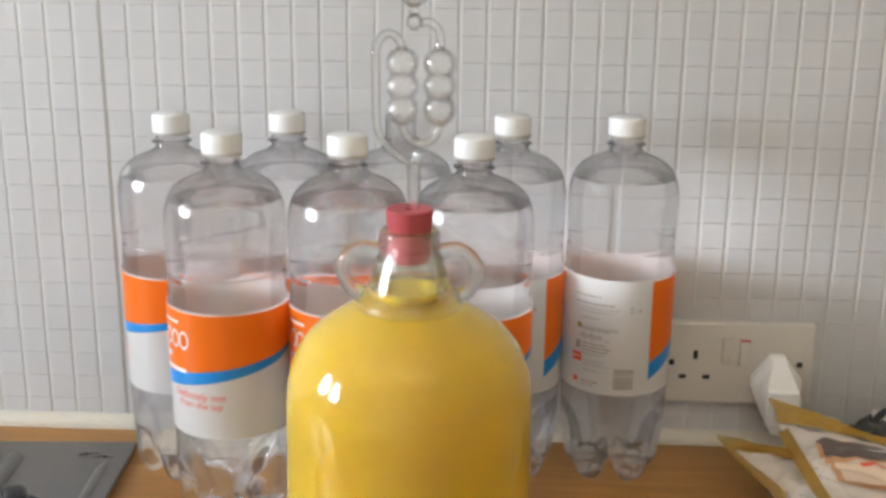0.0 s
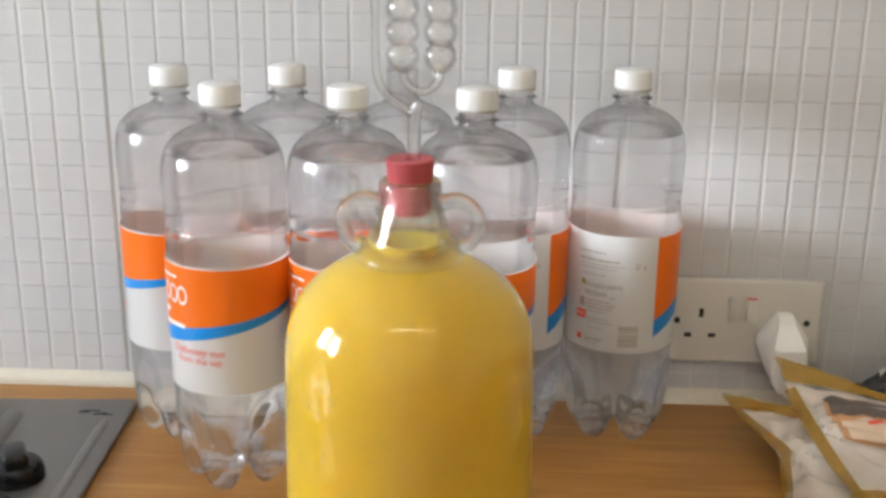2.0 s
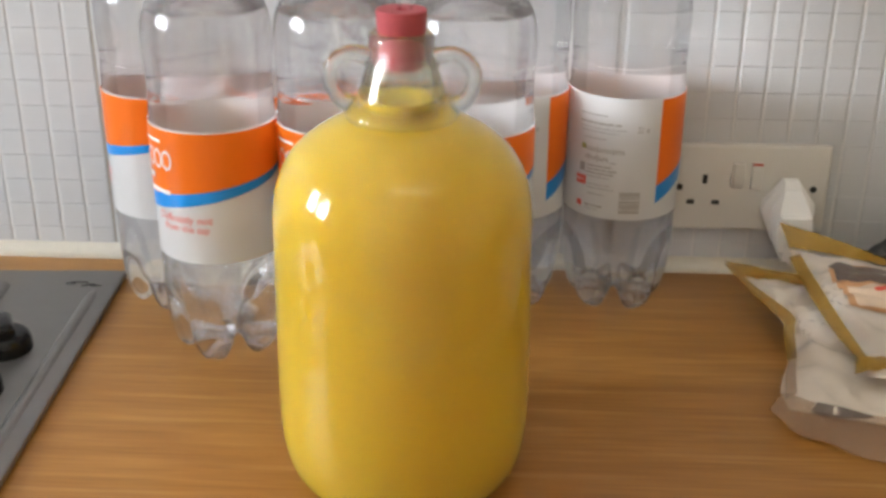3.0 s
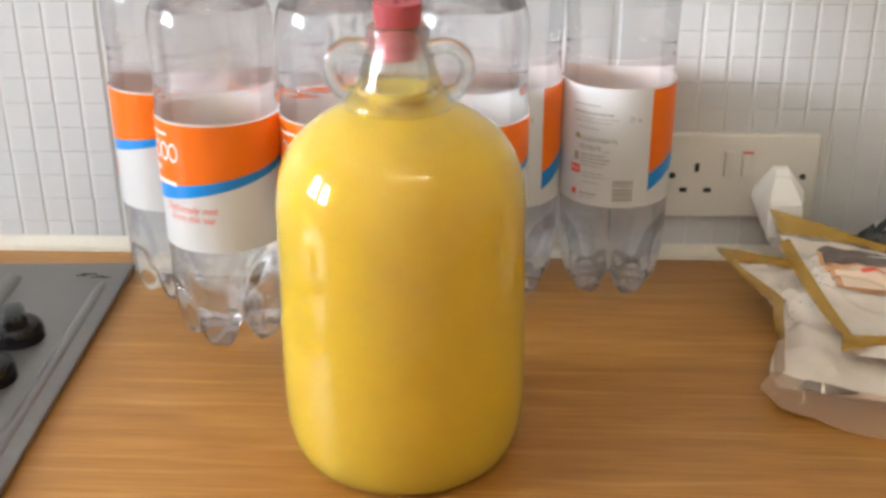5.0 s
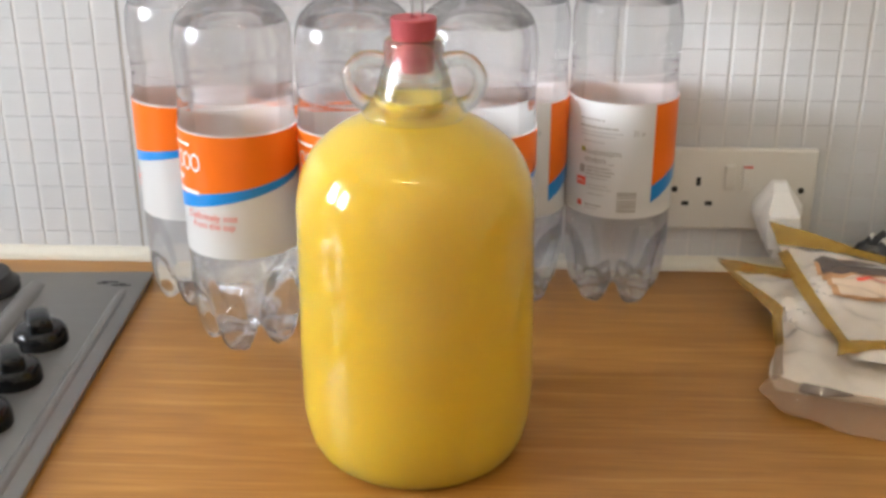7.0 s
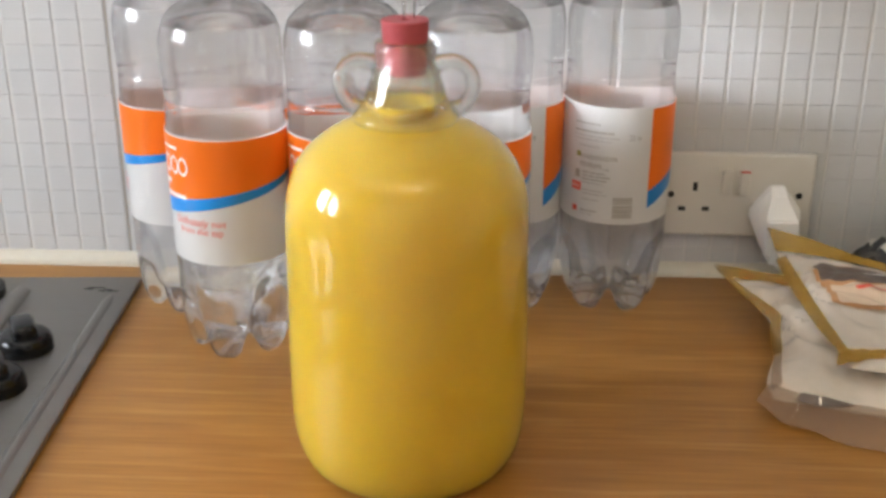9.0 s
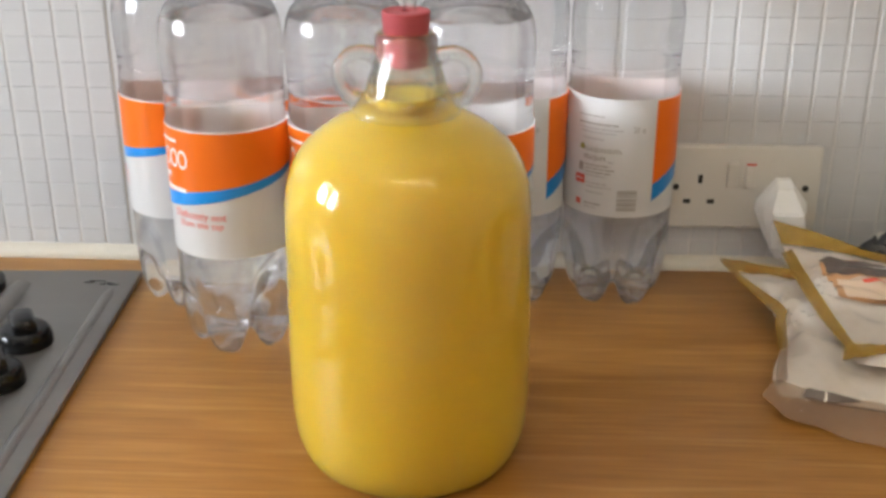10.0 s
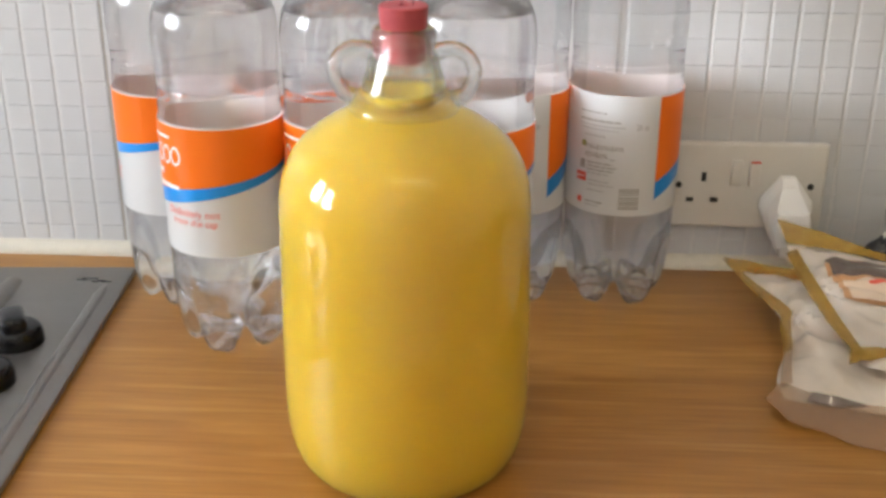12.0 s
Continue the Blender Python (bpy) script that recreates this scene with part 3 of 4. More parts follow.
# ---- demijohn ----
def demijohn(x, y):
    ob = thing("demijohn", (x, y, ZC), "clear glass demijohn full of cloudy yellow liquid, with ring handles", "demijohn")
    body = smooth_profile([(0.0, 0.004), (0.04, 0.003), (0.0625, 0.0), (0.0688, 0.0025), (0.0743, 0.009), (0.0786, 0.021), (0.0809, 0.038), (0.0815, 0.06), (0.0811, 0.10), (0.0801, 0.15), (0.0797, 0.182), (0.0778, 0.198), (0.0735, 0.211), (0.0665, 0.2225), (0.056, 0.232), (0.044, 0.2395), (0.032, 0.2445)], 5)
    part("body", revolve(bmesh.new(), body + [(0.0, 0.2446)], 96), JUICE, ob, "glass body full of cloudy yellow liquid", angle=60)
    outer = [(0.0, 0.2395)] + smooth_profile([(0.0315, 0.2425), (0.0335, 0.2445), (0.0338, 0.2475), (0.0318, 0.2508), (0.0282, 0.2545), (0.0255, 0.2605), (0.0228, 0.269), (0.0203, 0.277), (0.0188, 0.281), (0.0192, 0.2835), (0.0197, 0.2875), (0.0192, 0.292), (0.0175, 0.2945), (0.0150, 0.2945)], 4) + [(0.0136, 0.2925)]
    inner = smooth_profile([(0.0136, 0.284), (0.0150, 0.278), (0.0175, 0.270), (0.0190, 0.2615), (0.0192, 0.2535)], 4) + [(0.0, 0.2535)]
    part("neck", revolve(bmesh.new(), outer + inner, 64), GLASS, ob, "clear glass neck with a rounded lip").visible_shadow = False
    part("liquid_top", revolve(bmesh.new(), [(0.0, 0.2445), (0.0150, 0.2446), (0.0178, 0.2475), (0.0188, 0.2535), (0.0184, 0.2548), (0.0170, 0.2540), (0.0, 0.2538)], 48), JUICE_NECK, ob)
    for s in (-1, 1):
        line = smooth_profile([(s * 0.0185, 0, 0.279), (s * 0.0235, 0, 0.2808), (s * 0.0305, 0, 0.2815), (s * 0.0375, 0, 0.278), (s * 0.0420, 0, 0.271), (s * 0.0420, 0, 0.2635), (s * 0.0385, 0, 0.2565), (s * 0.0345, 0, 0.2525), (s * 0.0285, 0, 0.2505)], 5)
        radii = [0.0046 + 0.0014 * (abs(2 * i / (len(line) - 1) - 1) ** 3) for i in range(len(line))]
        part("handle", sweep(bmesh.new(), line, radii, 18), GLASS, ob, "clear glass ring handle").visible_shadow = False
    bm = revolve(bmesh.new(), [(0.002, 0.300), (0.0035, 0.3072), (0.0142, 0.3075), (0.0148, 0.3068), (0.0140, 0.2948), (0.0132, 0.2925), (0.0130, 0.280), (0.0127, 0.2745), (0.0118, 0.2735), (0.0, 0.273)], 48)
    bung = thing("rubber_bung", (x, y, ZC), "red rubber bung in the mouth of the demijohn", "bung")
    part("stopper", bm, RUBBER, bung)
    return ob


DX, DY = -0.0045, -0.327
demijohn(DX, DY)


# ---- airlock ----
def airlock(x, y):
    ob = thing("airlock", (x, y, ZC), "clear plastic bubbler airlock with a red cap", "airlock")

    def chamber(name, cx, zs, r):
        outer, inner = [], []
        pts = []
        for i, z in enumerate(zs):
            waist = 0.5 * (zs[1] - zs[0]) / r if len(zs) > 1 else 0.92
            below, above = (math.asin(waist) if i else 1.2), (math.asin(waist) if i < len(zs) - 1 else 1.2)
            for k in range(11):
                a = -below + (below + above) * k / 10
                pts.append((r * math.cos(a), z + r * math.sin(a)))
        lo, hi = (0.0028, zs[0] - r * 1.0), (0.0028, zs[-1] + r * 1.0)
        outer = [(0.0, lo[1] - 0.0002), lo] + pts + [hi, (0.0, hi[1] + 0.0002)]
        inner = [(0.0, lo[1] + 0.0006), (0.002, lo[1] + 0.0008)] + [(q - 0.0008, z) for q, z in pts] + [(0.002, hi[1] - 0.0008), (0.0, hi[1] - 0.0006)]
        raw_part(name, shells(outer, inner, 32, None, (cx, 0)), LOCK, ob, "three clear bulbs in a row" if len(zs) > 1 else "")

    chamber("bubble_chamber", -0.007, (0.3695, 0.3835, 0.397), 0.0103)
    chamber("bubble_chamber", 0.0155, (0.3695, 0.3835, 0.397), 0.0103)
    chamber("vent_bulb", 0.0, (0.4390,), 0.0092)
    chamber("vent_bulb", 0.0, (0.4215,), 0.0052)
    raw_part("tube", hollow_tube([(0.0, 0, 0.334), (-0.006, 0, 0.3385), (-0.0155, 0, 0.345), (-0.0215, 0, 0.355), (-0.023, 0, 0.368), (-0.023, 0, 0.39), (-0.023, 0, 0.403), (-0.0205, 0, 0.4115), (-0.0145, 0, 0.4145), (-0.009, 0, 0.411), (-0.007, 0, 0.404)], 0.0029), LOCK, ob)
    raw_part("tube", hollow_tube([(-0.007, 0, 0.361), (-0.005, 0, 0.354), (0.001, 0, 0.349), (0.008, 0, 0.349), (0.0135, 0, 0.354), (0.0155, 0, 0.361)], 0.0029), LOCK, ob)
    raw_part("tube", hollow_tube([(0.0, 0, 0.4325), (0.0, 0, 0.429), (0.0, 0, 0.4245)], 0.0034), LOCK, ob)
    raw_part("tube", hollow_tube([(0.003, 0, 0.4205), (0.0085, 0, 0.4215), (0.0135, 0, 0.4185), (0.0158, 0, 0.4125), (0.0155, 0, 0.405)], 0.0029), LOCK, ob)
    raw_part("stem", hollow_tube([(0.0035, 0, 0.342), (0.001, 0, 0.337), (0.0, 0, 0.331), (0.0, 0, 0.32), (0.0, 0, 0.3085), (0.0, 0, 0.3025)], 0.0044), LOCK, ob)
    part("water_seal", revolve(bmesh.new(), [(0, 0.3615), (0.005, 0.3625), (0.0082, 0.3665), (0.0084, 0.3735), (0.0062, 0.376), (0.0072, 0.3785), (0, 0.3787)], 32, None, (0.0155, 0)), PET, ob, "a little clear water")
    bm = revolve(bmesh.new(), [(0.0, 0.4465), (0.0098, 0.4465), (0.0103, 0.447), (0.0103, 0.4575), (0.0096, 0.459), (0.0, 0.4592)], 40, lambda r, z, a: (r + (0.00012 * math.cos(20 * a) if r > 0.01 else 0), z))
    part("cap", bm, REDCAP, ob, "bright red plastic cap", angle=30)


airlock(DX + 0.0025, DY)


# ---- socket and plug ----
def rounded_prism(bm, outline, levels):
    """Rings of an (x, z) outline at given depths: (y, scale)."""
    cx = sum(p[0] for p in outline) / len(outline)
    cz = sum(p[1] for p in outline) / len(outline)
    rings = [[bm.verts.new((cx + (x - cx) * s, y, cz + (z - cz) * s)) for x, z in outline] for y, s in levels]
    n = len(outline)
    for a, b in zip(rings, rings[1:]):
        for k in range(n):
            bm.faces.new((a[k], a[(k + 1) % n], b[(k + 1) % n], b[k]))
    bm.faces.new(rings[0][::-1])
    bm.faces.new(rings[-1])
    return bm


def socket(x, z):
    ob = thing("wall_socket", (x, 0, z), "white plastic double wall socket with rocker switches", "socket")
    part("plate", box(bmesh.new(), -0.073, 0.073, -0.009, 0.0005, -0.041, 0.041, 0.0035, 3), SWITCH, ob)
    for s in (-1, 1):
        cx = s * 0.0375
        for dx, dz, w, h in () if s > 0 else ((0.0, 0.0085, 0.0042, 0.0085), (-0.0111, -0.0135, 0.0068, 0.0042), (0.0111, -0.0135, 0.0068, 0.0042)):
            part("pin_slot", box(bmesh.new(), cx + dx - w / 2, cx + dx + w / 2, -0.0094, -0.0085, dz - h / 2, dz + h / 2), HOLE, ob, "dark pin slot", smooth=False)
        part("screw", revolve(bmesh.new(), [(0, 0.0), (0.0031, 0.0), (0.0029, 0.0007), (0, 0.0010)], 20), HOLE, ob, "dark screw head").matrix_basis = pose(s * 0.0595, -0.009, 0.0005, 90)
        sw = part("switch", box(bmesh.new(), -0.0048, 0.0048, -0.003, 0.002, -0.0125, 0.0125, 0.0012, 2), SWITCH, ob, "white rocker switch")
        sw.matrix_basis = pose(s * 0.0082 - 0.0005, -0.0095, 0.013, -5 * s)
        if s > 0:
            part("red_flag", box(bmesh.new(), -0.0045, 0.0045, -0.0034, -0.0028, 0.0098, 0.0116), RED_MARK, sw, "red on mark", smooth=False)
    return ob


socket(0.279, 0.985)


def plug(x, z):
    ob = thing("mains_plug", (x, 0, z), "white mains plug pushed into the wall socket", "plug")
    wide = [(-0.011, -0.037), (-0.0235, -0.008), (-0.0225, 0.001), (-0.0065, 0.0225), (0.0065, 0.0225), (0.0225, 0.001), (0.0235, -0.008), (0.011, -0.037)]
    ridge = [(-0.0110, -0.0365), (-0.0185, -0.010), (-0.0175, 0.001), (-0.0070, 0.0175), (0.0070, 0.0175), (0.0175, 0.001), (0.0185, -0.010), (0.0110, -0.0365)]
    nose = [(-0.0140, -0.0345), (-0.0160, -0.018), (-0.0160, -0.008), (-0.0140, 0.0), (0.0140, 0.0), (0.0160, -0.008), (0.0160, -0.018), (0.0140, -0.0345)]

    def loft(levels):
        bm = bmesh.new()
        rings = [[bm.verts.new((px * k, y, -0.016 + (pz + 0.016) * k)) for px, pz in line] for line, y, k in levels]
        for p, q in zip(rings, rings[1:]):
            for i in range(8):
                bm.faces.new((p[i], p[(i + 1) % 8], q[(i + 1) % 8], q[i]))
        bm.faces.new(rings[0][::-1])
        bm.faces.new(rings[-1])
        return bm

    part("back_shell", loft([(wide, -0.0095, 0.98), (wide, -0.0105, 1.0), (wide, -0.0185, 1.0), (wide, -0.0205, 0.96), (ridge, -0.0245, 1.02), (ridge, -0.0255, 0.98)]), PLUGW, ob, angle=28)
    part("grip", loft([(ridge, -0.0250, 0.97), (nose, -0.0440, 1.0), (nose, -0.0475, 0.97), (nose, -0.0490, 0.90)]), PLUGW, ob, angle=28)
    part("cord_grip", box(bmesh.new(), -0.0085, 0.0085, -0.0465, -0.026, -0.044, -0.030, 0.002, 2), PLUGW, ob)
    part("rating_tag", box(bmesh.new(), -0.0080, 0.0080, -0.0496, -0.0486, -0.0285, -0.0165), LABEL, ob, smooth=False)
    part("tag_line", box(bmesh.new(), -0.0085, 0.0085, -0.0498, -0.0486, -0.0164, -0.0156), GREY_INK, ob, smooth=False)
    part("cable", sweep(bmesh.new(), smooth_profile([(0, -0.036, -0.028), (0, -0.036, -0.042), (0.01, -0.034, -0.052), (0.04, -0.03, -0.056), (0.09, -0.03, -0.0565)], 5), 0.0033, 12), PLUGW, ob, "white flex")
    return ob


plug(0.3165, 0.974)


# ---- bags of powder ----
def bilinear(c, u, v):
    a, b, d, e = [Vector(p) for p in c]
    return (a * (1 - u) + b * u) * (1 - v) + (d * (1 - u) + e * u) * v


def pouch(corners, rise, n=48, m=44, crease=0.004, seed=0.0, power=0.5, floor_z=0.0, pinch=0.0):
    """A filled bag between four corners (back left, back right, front left, front right), drawn in on its left side."""
    bm = bmesh.new()
    top, bottom = [], []
    for i in range(n + 1):
        rt, rb = [], []
        for j in range(m + 1):
            u, v = i / n, j / m
            p = bilinear(corners, u, v)
            p.x += pinch * (1 - u) ** 2 * math.sin(math.pi * min(1.0, v * 1.12)) ** 1.3
            swell = (4 * u * (1 - u)) ** power * (4 * v * (1 - v)) ** power
            w = noise.noise((p.x * 24 + seed, p.y * 24, seed)) + 0.2 * noise.noise((p.x * 75 + seed, p.y * 60, seed))
            away = math.hypot(u - 0.02, v - 0.42)
            spread = math.atan2(v - 0.42, u + 0.03)
            radial = math.sin(spread * 13 + 2.0 * noise.noise((u * 3 + seed, v * 3, seed))) * math.exp(-3.2 * away)
            fold = abs(noise.noise((p.x * 55 + p.y * 42 + seed, p.y * 14 - p.x * 10, 3 + seed))) + 0.18 * abs(noise.noise((p.x * 130 - p.y * 50 + seed, p.y * 70, 6 + seed)))
            z = p.z + rise * swell + crease * (0.8 * w - 1.6 * fold + 1.0 * radial) * min(1, 3 * swell)
            edge = 0.0025 * noise.noise((p.x * 50, p.y * 50, seed + 7))
            rt.append(bm.verts.new((p.x + edge, p.y + edge, max(z, floor_z + 0.001))))
            border = i in (0, n) or j in (0, m)
            rb.append(rt[-1] if border else bm.verts.new((p.x, p.y, max(floor_z, p.z - 0.9 * swell * max(0.0, p.z - floor_z)))))
        top.append(rt)
        bottom.append(rb)
    for i in range(n):
        for j in range(m):
            bm.faces.new((top[i][j], top[i + 1][j], top[i + 1][j + 1], top[i][j + 1]))
            quad = (bottom[i][j], bottom[i][j + 1], bottom[i + 1][j + 1], bottom[i + 1][j])
            if len(set(quad)) == 4 and not all(q in (top[i][j], top[i + 1][j], top[i][j + 1], top[i + 1][j + 1]) for q in quad):
                bm.faces.new(quad)
    return bm


def drape(tree, quad, lift=0.0009, n=26, m=8, bow=0.0):
    """A print laid on a bag: a four-cornered (x, y) area that follows the surface below it."""
    bm = bmesh.new()
    a, b, d, e = [Vector((*q, 0)) for q in quad]
    grid = []
    for i in range(n + 1):
        row = []
        for j in range(m + 1):
            u, v = i / n, j / m
            p = (a * (1 - u) + b * u) * (1 - v) + (d * (1 - u) + e * u) * v
            round_off = 0.35 * max(0.0, 1 - u / 0.18) ** 2
            c = (a * (1 - u) + b * u).lerp(d * (1 - u) + e * u, 0.5)
            p = p.lerp(c, round_off)
            p.y += bow * math.sin(math.pi * u)
            hit = tree.ray_cast(Vector((p.x, p.y, 0.5)), Vector((0, 0, -1)))
            row.append(bm.verts.new((p.x, p.y, (hit[0].z if hit[0] else 0.05) + lift)))
        grid.append(row)
    for r0, r1 in zip(grid, grid[1:]):
        for j in range(m):
            bm.faces.new((r0[j], r1[j], r1[j + 1], r0[j + 1]))
    return bm


def strip(a, b, width, thick=0.0006, waves=0.002, n=24, seed=0.0):
    """A flat sealed edge between two lines of points, a little wavy."""
    bm = bmesh.new()
    la, lb = smooth_profile(a, 6), smooth_profile(b, 6)
    rows = []
    for k, (p, q) in enumerate(zip(la, lb)):
        row = []
        for s in (0, 1):
            for t in (0, 0.5, 1):
                c = Vector(p).lerp(Vector(q), t * width)
                c.z += waves * noise.noise((k * 0.35 + seed, t, seed)) - s * thick
                row.append(bm.verts.new(c))
        rows.append(row)
    for a_, b_ in zip(rows, rows[1:]):
        for k in (0, 1):
            bm.faces.new((a_[k], b_[k], b_[k + 1], a_[k + 1]))
            bm.faces.new((a_[k + 3], a_[k + 4], b_[k + 4], b_[k + 3]))
        bm.faces.new((a_[0], a_[3], b_[3], b_[0]))
        bm.faces.new((a_[2], b_[2], b_[5], a_[5]))
    return bm


def bags():
    low = thing("powder_bag", (0, 0, ZC), "clear bag of white powder with gold edges on the worktop", "bag", "bags of powder")
    part("filled_bag", pouch([(0.266, -0.078, 0.030), (0.47, -0.10, 0.03), (0.264, -0.272, 0.016), (0.47, -0.325, 0.016)], 0.026, seed=1.3, pinch=0.022, crease=0.0055), POWDER, low, "white powder under clear film")
    part("gold_seal", strip([(0.256, -0.060, 0.037), (0.283, -0.084, 0.041), (0.309, -0.110, 0.047)], [(0.264, -0.080, 0.033), (0.287, -0.099, 0.038), (0.311, -0.124, 0.045)], 1.0, seed=2), GOLD, low, "gold sealed edge")
    part("gold_seal", strip([(0.255, -0.062, 0.036), (0.266, -0.115, 0.035), (0.281, -0.165, 0.034), (0.279, -0.185, 0.031), (0.274, -0.222, 0.027)], [(0.262, -0.070, 0.035), (0.273, -0.119, 0.038), (0.289, -0.166, 0.039), (0.286, -0.187, 0.037), (0.280, -0.222, 0.032)], 1.0, seed=5, waves=0.001), GOLD, low, "gold sealed edge")
    part("clear_edge", strip([(0.274, -0.222, 0.027), (0.267, -0.245, 0.024), (0.262, -0.268, 0.022)], [(0.280, -0.222, 0.032), (0.274, -0.246, 0.030), (0.270, -0.268, 0.028)], 1.0, seed=6, waves=0.001), FILM, low)
    flap = part("clear_flap", strip([(0.262, -0.262, 0.024), (0.30, -0.280, 0.022), (0.35, -0.294, 0.021), (0.47, -0.325, 0.02)], [(0.250, -0.276, 0.019), (0.278, -0.290, 0.004), (0.34, -0.322, 0.003), (0.47, -0.375, 0.003)], 1.0, waves=0.005, seed=9), FILM, low, "loose wrinkled clear film")
    part("dark_print", strip([(0.283, -0.2745, 0.0245), (0.296, -0.279, 0.0245), (0.318, -0.287, 0.0225)], [(0.279, -0.278, 0.0200), (0.296, -0.284, 0.0190), (0.318, -0.2875, 0.0215)], 1.0, waves=0.0005, seed=3), BROWN_INK, flap)
    top = thing("powder_bag", (0, 0, ZC), "clear bag of pale powder with a dark label on another bag", "bag", "bags of powder")
    bm = pouch([(0.304, -0.080, 0.058), (0.47, -0.175, 0.055), (0.318, -0.262, 0.040), (0.47, -0.335, 0.05)], 0.018, seed=4.1, floor_z=0.034, crease=0.0034)
    tree = BVHTree.FromBMesh(bm)
    part("filled_bag", bm, POWDER, top, "pale powder under clear film")
    panel = part("print_panel", drape(tree, [(0.3205, -0.117), (0.45, -0.184), (0.327, -0.200), (0.45, -0.250)], 0.0016, 60, 30), RUST_INK, top, "dark brown and cream printed panel")
    part("dark_print", drape(tree, [(0.3225, -0.120), (0.45, -0.186), (0.328, -0.156), (0.45, -0.217)], 0.0024, 60, 16), BROWN_INK, panel)
    part("cream_print", drape(tree, [(0.326, -0.158), (0.45, -0.219), (0.331, -0.198), (0.45, -0.248)], 0.0032, 60, 16), CREAM_INK, panel)
    part("print_bar", drape(tree, [(0.344, -0.176), (0.372, -0.190), (0.345, -0.181), (0.373, -0.194)], 0.0040), RED_INK, panel)
    part("print_bar", drape(tree, [(0.352, -0.152), (0.43, -0.192), (0.353, -0.155), (0.43, -0.195)], 0.0034), PALE_INK, panel)
    part("gold_seal", strip([(0.300, -0.056, 0.072), (0.335, -0.088, 0.072), (0.38, -0.126, 0.068), (0.47, -0.188, 0.062)], [(0.303, -0.083, 0.061), (0.335, -0.102, 0.064), (0.38, -0.133, 0.065), (0.47, -0.192, 0.06)], 1.0, seed=12), GOLD, top, "gold sealed edge")
    part("gold_seal", strip([(0.300, -0.098, 0.058), (0.303, -0.150, 0.052), (0.308, -0.205, 0.048), (0.316, -0.258, 0.046)], [(0.308, -0.098, 0.062), (0.3115, -0.150, 0.057), (0.316, -0.205, 0.052), (0.323, -0.258, 0.047)], 1.0, seed=14, waves=0.001), GOLD, top, "gold sealed edge")
    part("gold_seal", strip([(0.312, -0.254, 0.048), (0.325, -0.252, 0.050), (0.345, -0.258, 0.053), (0.40, -0.285, 0.056), (0.47, -0.318, 0.058)], [(0.308, -0.267, 0.044), (0.322, -0.264, 0.046), (0.345, -0.266, 0.050), (0.40, -0.293, 0.053), (0.47, -0.326, 0.055)], 1.0, seed=17), GOLD, top, "gold sealed edge")


bags()


def packet():
    ob = thing("black_packet", (0.44, -0.058, ZC), "black foil packet with a pale printed pattern", "packet")
    bm = pouch([(-0.078, 0.03, 0.012), (0.08, 0.03, 0.02), (-0.078, -0.028, 0.012), (0.08, -0.028, 0.02)], 0.054, 30, 24, seed=8.0, crease=0.008)
    tree = BVHTree.FromBMesh(bm)
    body = part("packet_body", bm, BLACK_FILM, ob)
    for quad in ([(-0.045, 0.012), (-0.015, 0.006), (-0.04, 0.004), (-0.012, -0.002)], [(-0.042, 0.0), (-0.028, -0.006), (-0.03, -0.012), (-0.016, -0.02)], [(-0.02, 0.014), (0.0, 0.008), (-0.012, 0.002), (0.012, -0.004)]):
        part("pale_print", drape(tree, quad, 0.0012, 10, 5), PALE_PRINT, body)


packet()

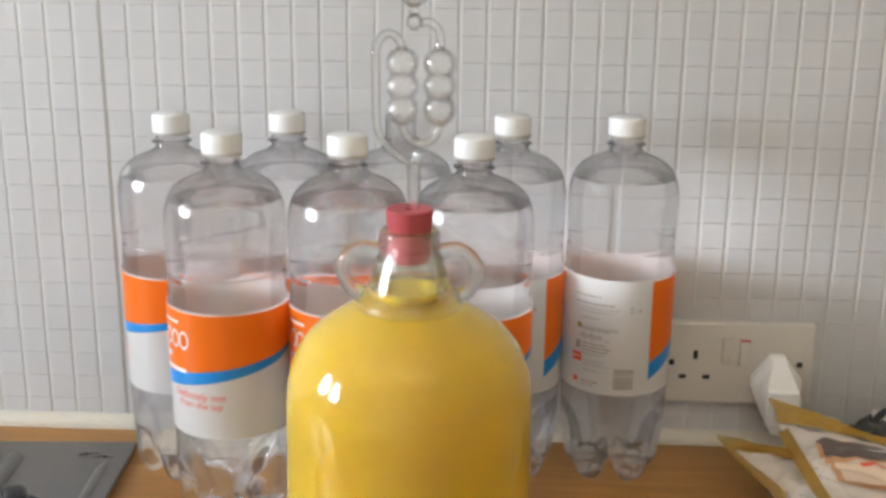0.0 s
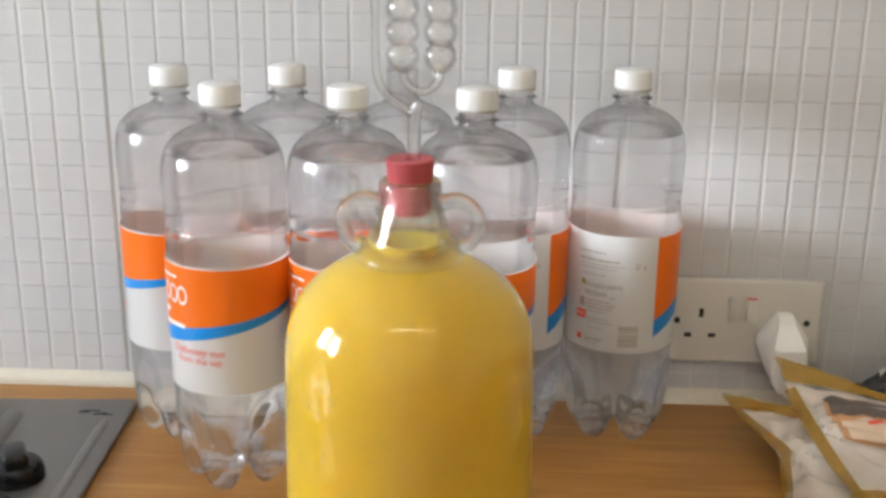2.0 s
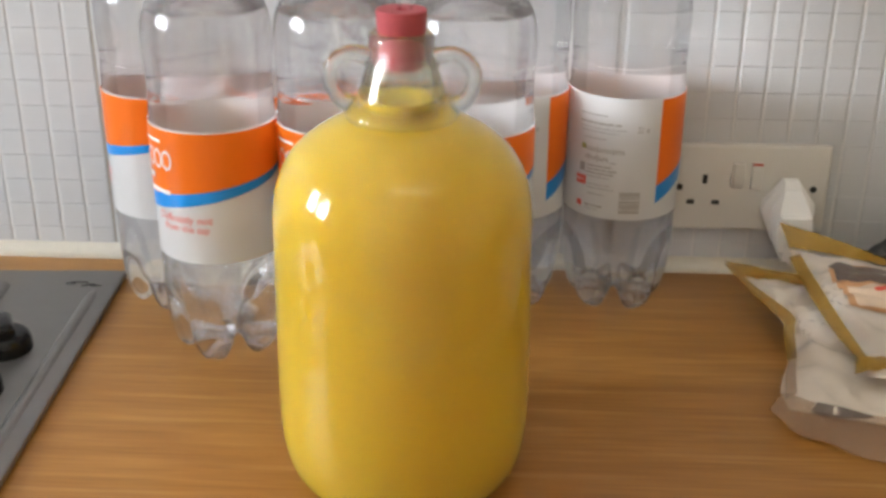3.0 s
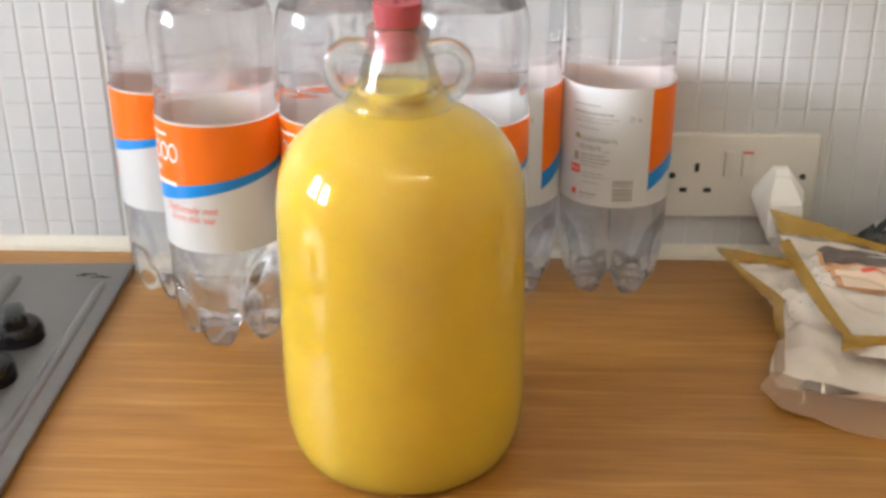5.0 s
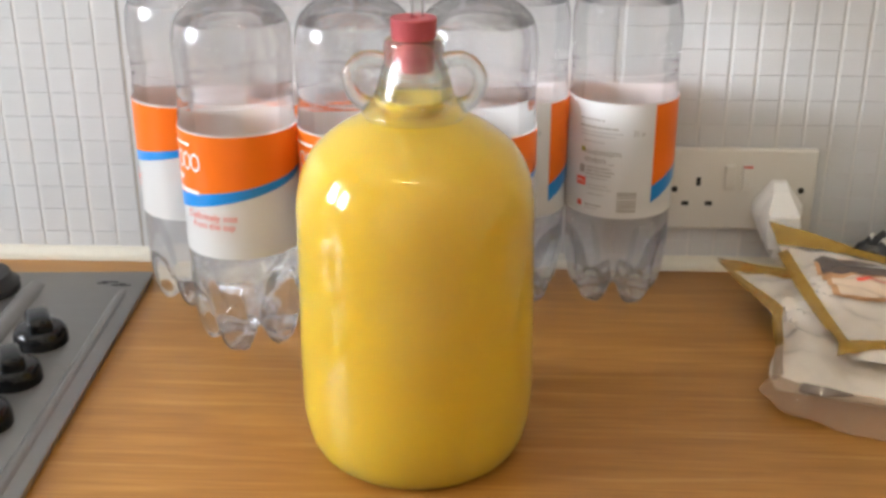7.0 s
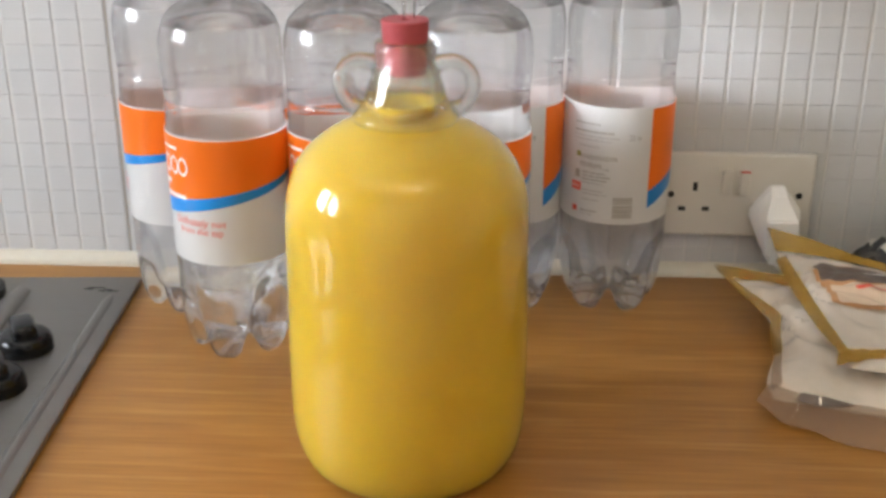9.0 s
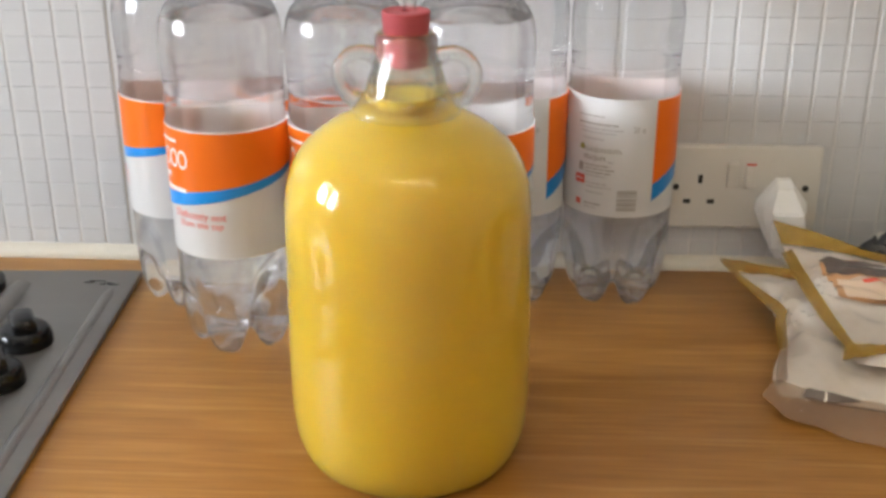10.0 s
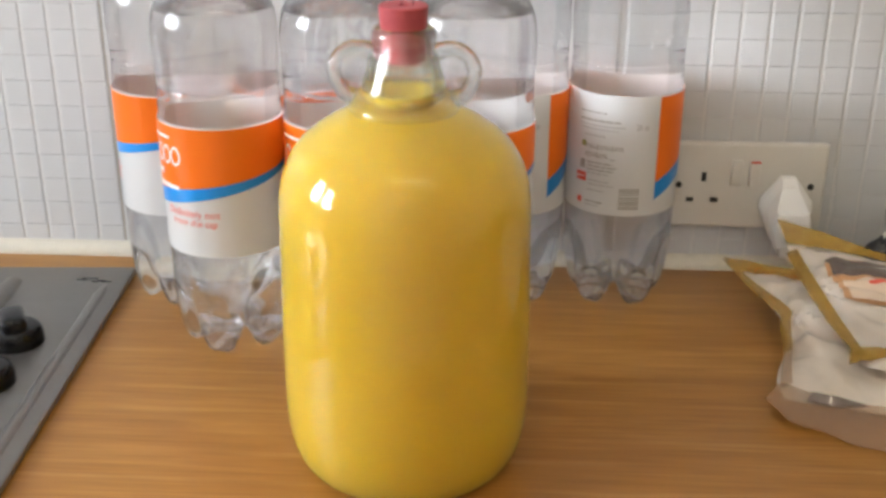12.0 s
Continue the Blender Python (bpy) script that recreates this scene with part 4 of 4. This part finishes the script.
# ---- ceiling lamp ----
lamp = thing("ceiling_light", (-0.02, -1.25, CEIL), "slim white ceiling strip light, switched on", "ceiling light")
part("housing", box(bmesh.new(), -0.32, 0.83, -0.03, 0.03, -0.035, 0.0, 0.004), UPVC, lamp)
part("tube", sweep(bmesh.new(), [(-0.29, 0, -0.05), (0.80, 0, -0.05)], 0.013, 16), TUBE, lamp)

# ---- mosaic tiles ----
TX, TZ, X0, ZR = 0.0247, 0.0237, -0.305, 0.9525


def tile_mesh(bm, cx=0.0, cz=0.0, gap=0.0022, thin=0.0005):
    hx, hz = (TX - gap) / 2, (TZ - thin) / 2
    rings = []
    for inset, y in ((0.0, 0.003), (0.0, 0.0007), (0.0004, 0.0002), (0.0012, 0.0)):
        rings.append([bm.verts.new((cx + sx * (hx - inset), y, cz + sz * (hz - inset * 0.3))) for sx, sz in ((-1, -1), (1, -1), (1, 1), (-1, 1))])
    for a, b in zip(rings, rings[1:]):
        for k in range(4):
            bm.faces.new((a[k], a[(k + 1) % 4], b[(k + 1) % 4], b[k]))
    bm.faces.new(rings[-1])


single = bmesh.new()
tile_mesh(single)
tile_data = bpy.data.meshes.new("tile")
bmesh.ops.recalc_face_normals(single, faces=single.faces)
single.to_mesh(tile_data)
single.free()
tile_data.materials.append(TILE)
tile_data.shade_smooth()
tile_data.set_sharp_from_angle(angle=radians(8))
rest = bmesh.new()
rng = random.Random(5)
for i in range(-14, 60):
    for j in range(-1, 32):
        cx, cz = X0 + (i + 0.5) * TX, ZR + (j - 0.5) * TZ
        if cz < ZC + 0.012:
            continue
        if 2 <= i < 27 and 7 <= j < 19:
            tile = new("tile", tile_data)
            tile.parent = wall_north
            tile.location = (cx, rng.uniform(-0.0001, 0.0001), cz)
            tile.rotation_euler = (rng.uniform(-0.002, 0.002), 0, rng.uniform(-0.005, 0.005))
        else:
            tile_mesh(rest, cx + rng.uniform(-0.0002, 0.0002), cz)
part("tile_rest", rest, TILE_REST, wall_north, "small white glazed mosaic tiles", angle=8)["kind"] = "stuff"
part("dark_joint", box(bmesh.new(), X0 - 0.0013, X0 + 0.0013, 0.0003, 0.0012, ZC + 0.012, CEIL - 0.6), DARK_GROUT, wall_north, "discoloured joint between two sheets of tiles", smooth=False)
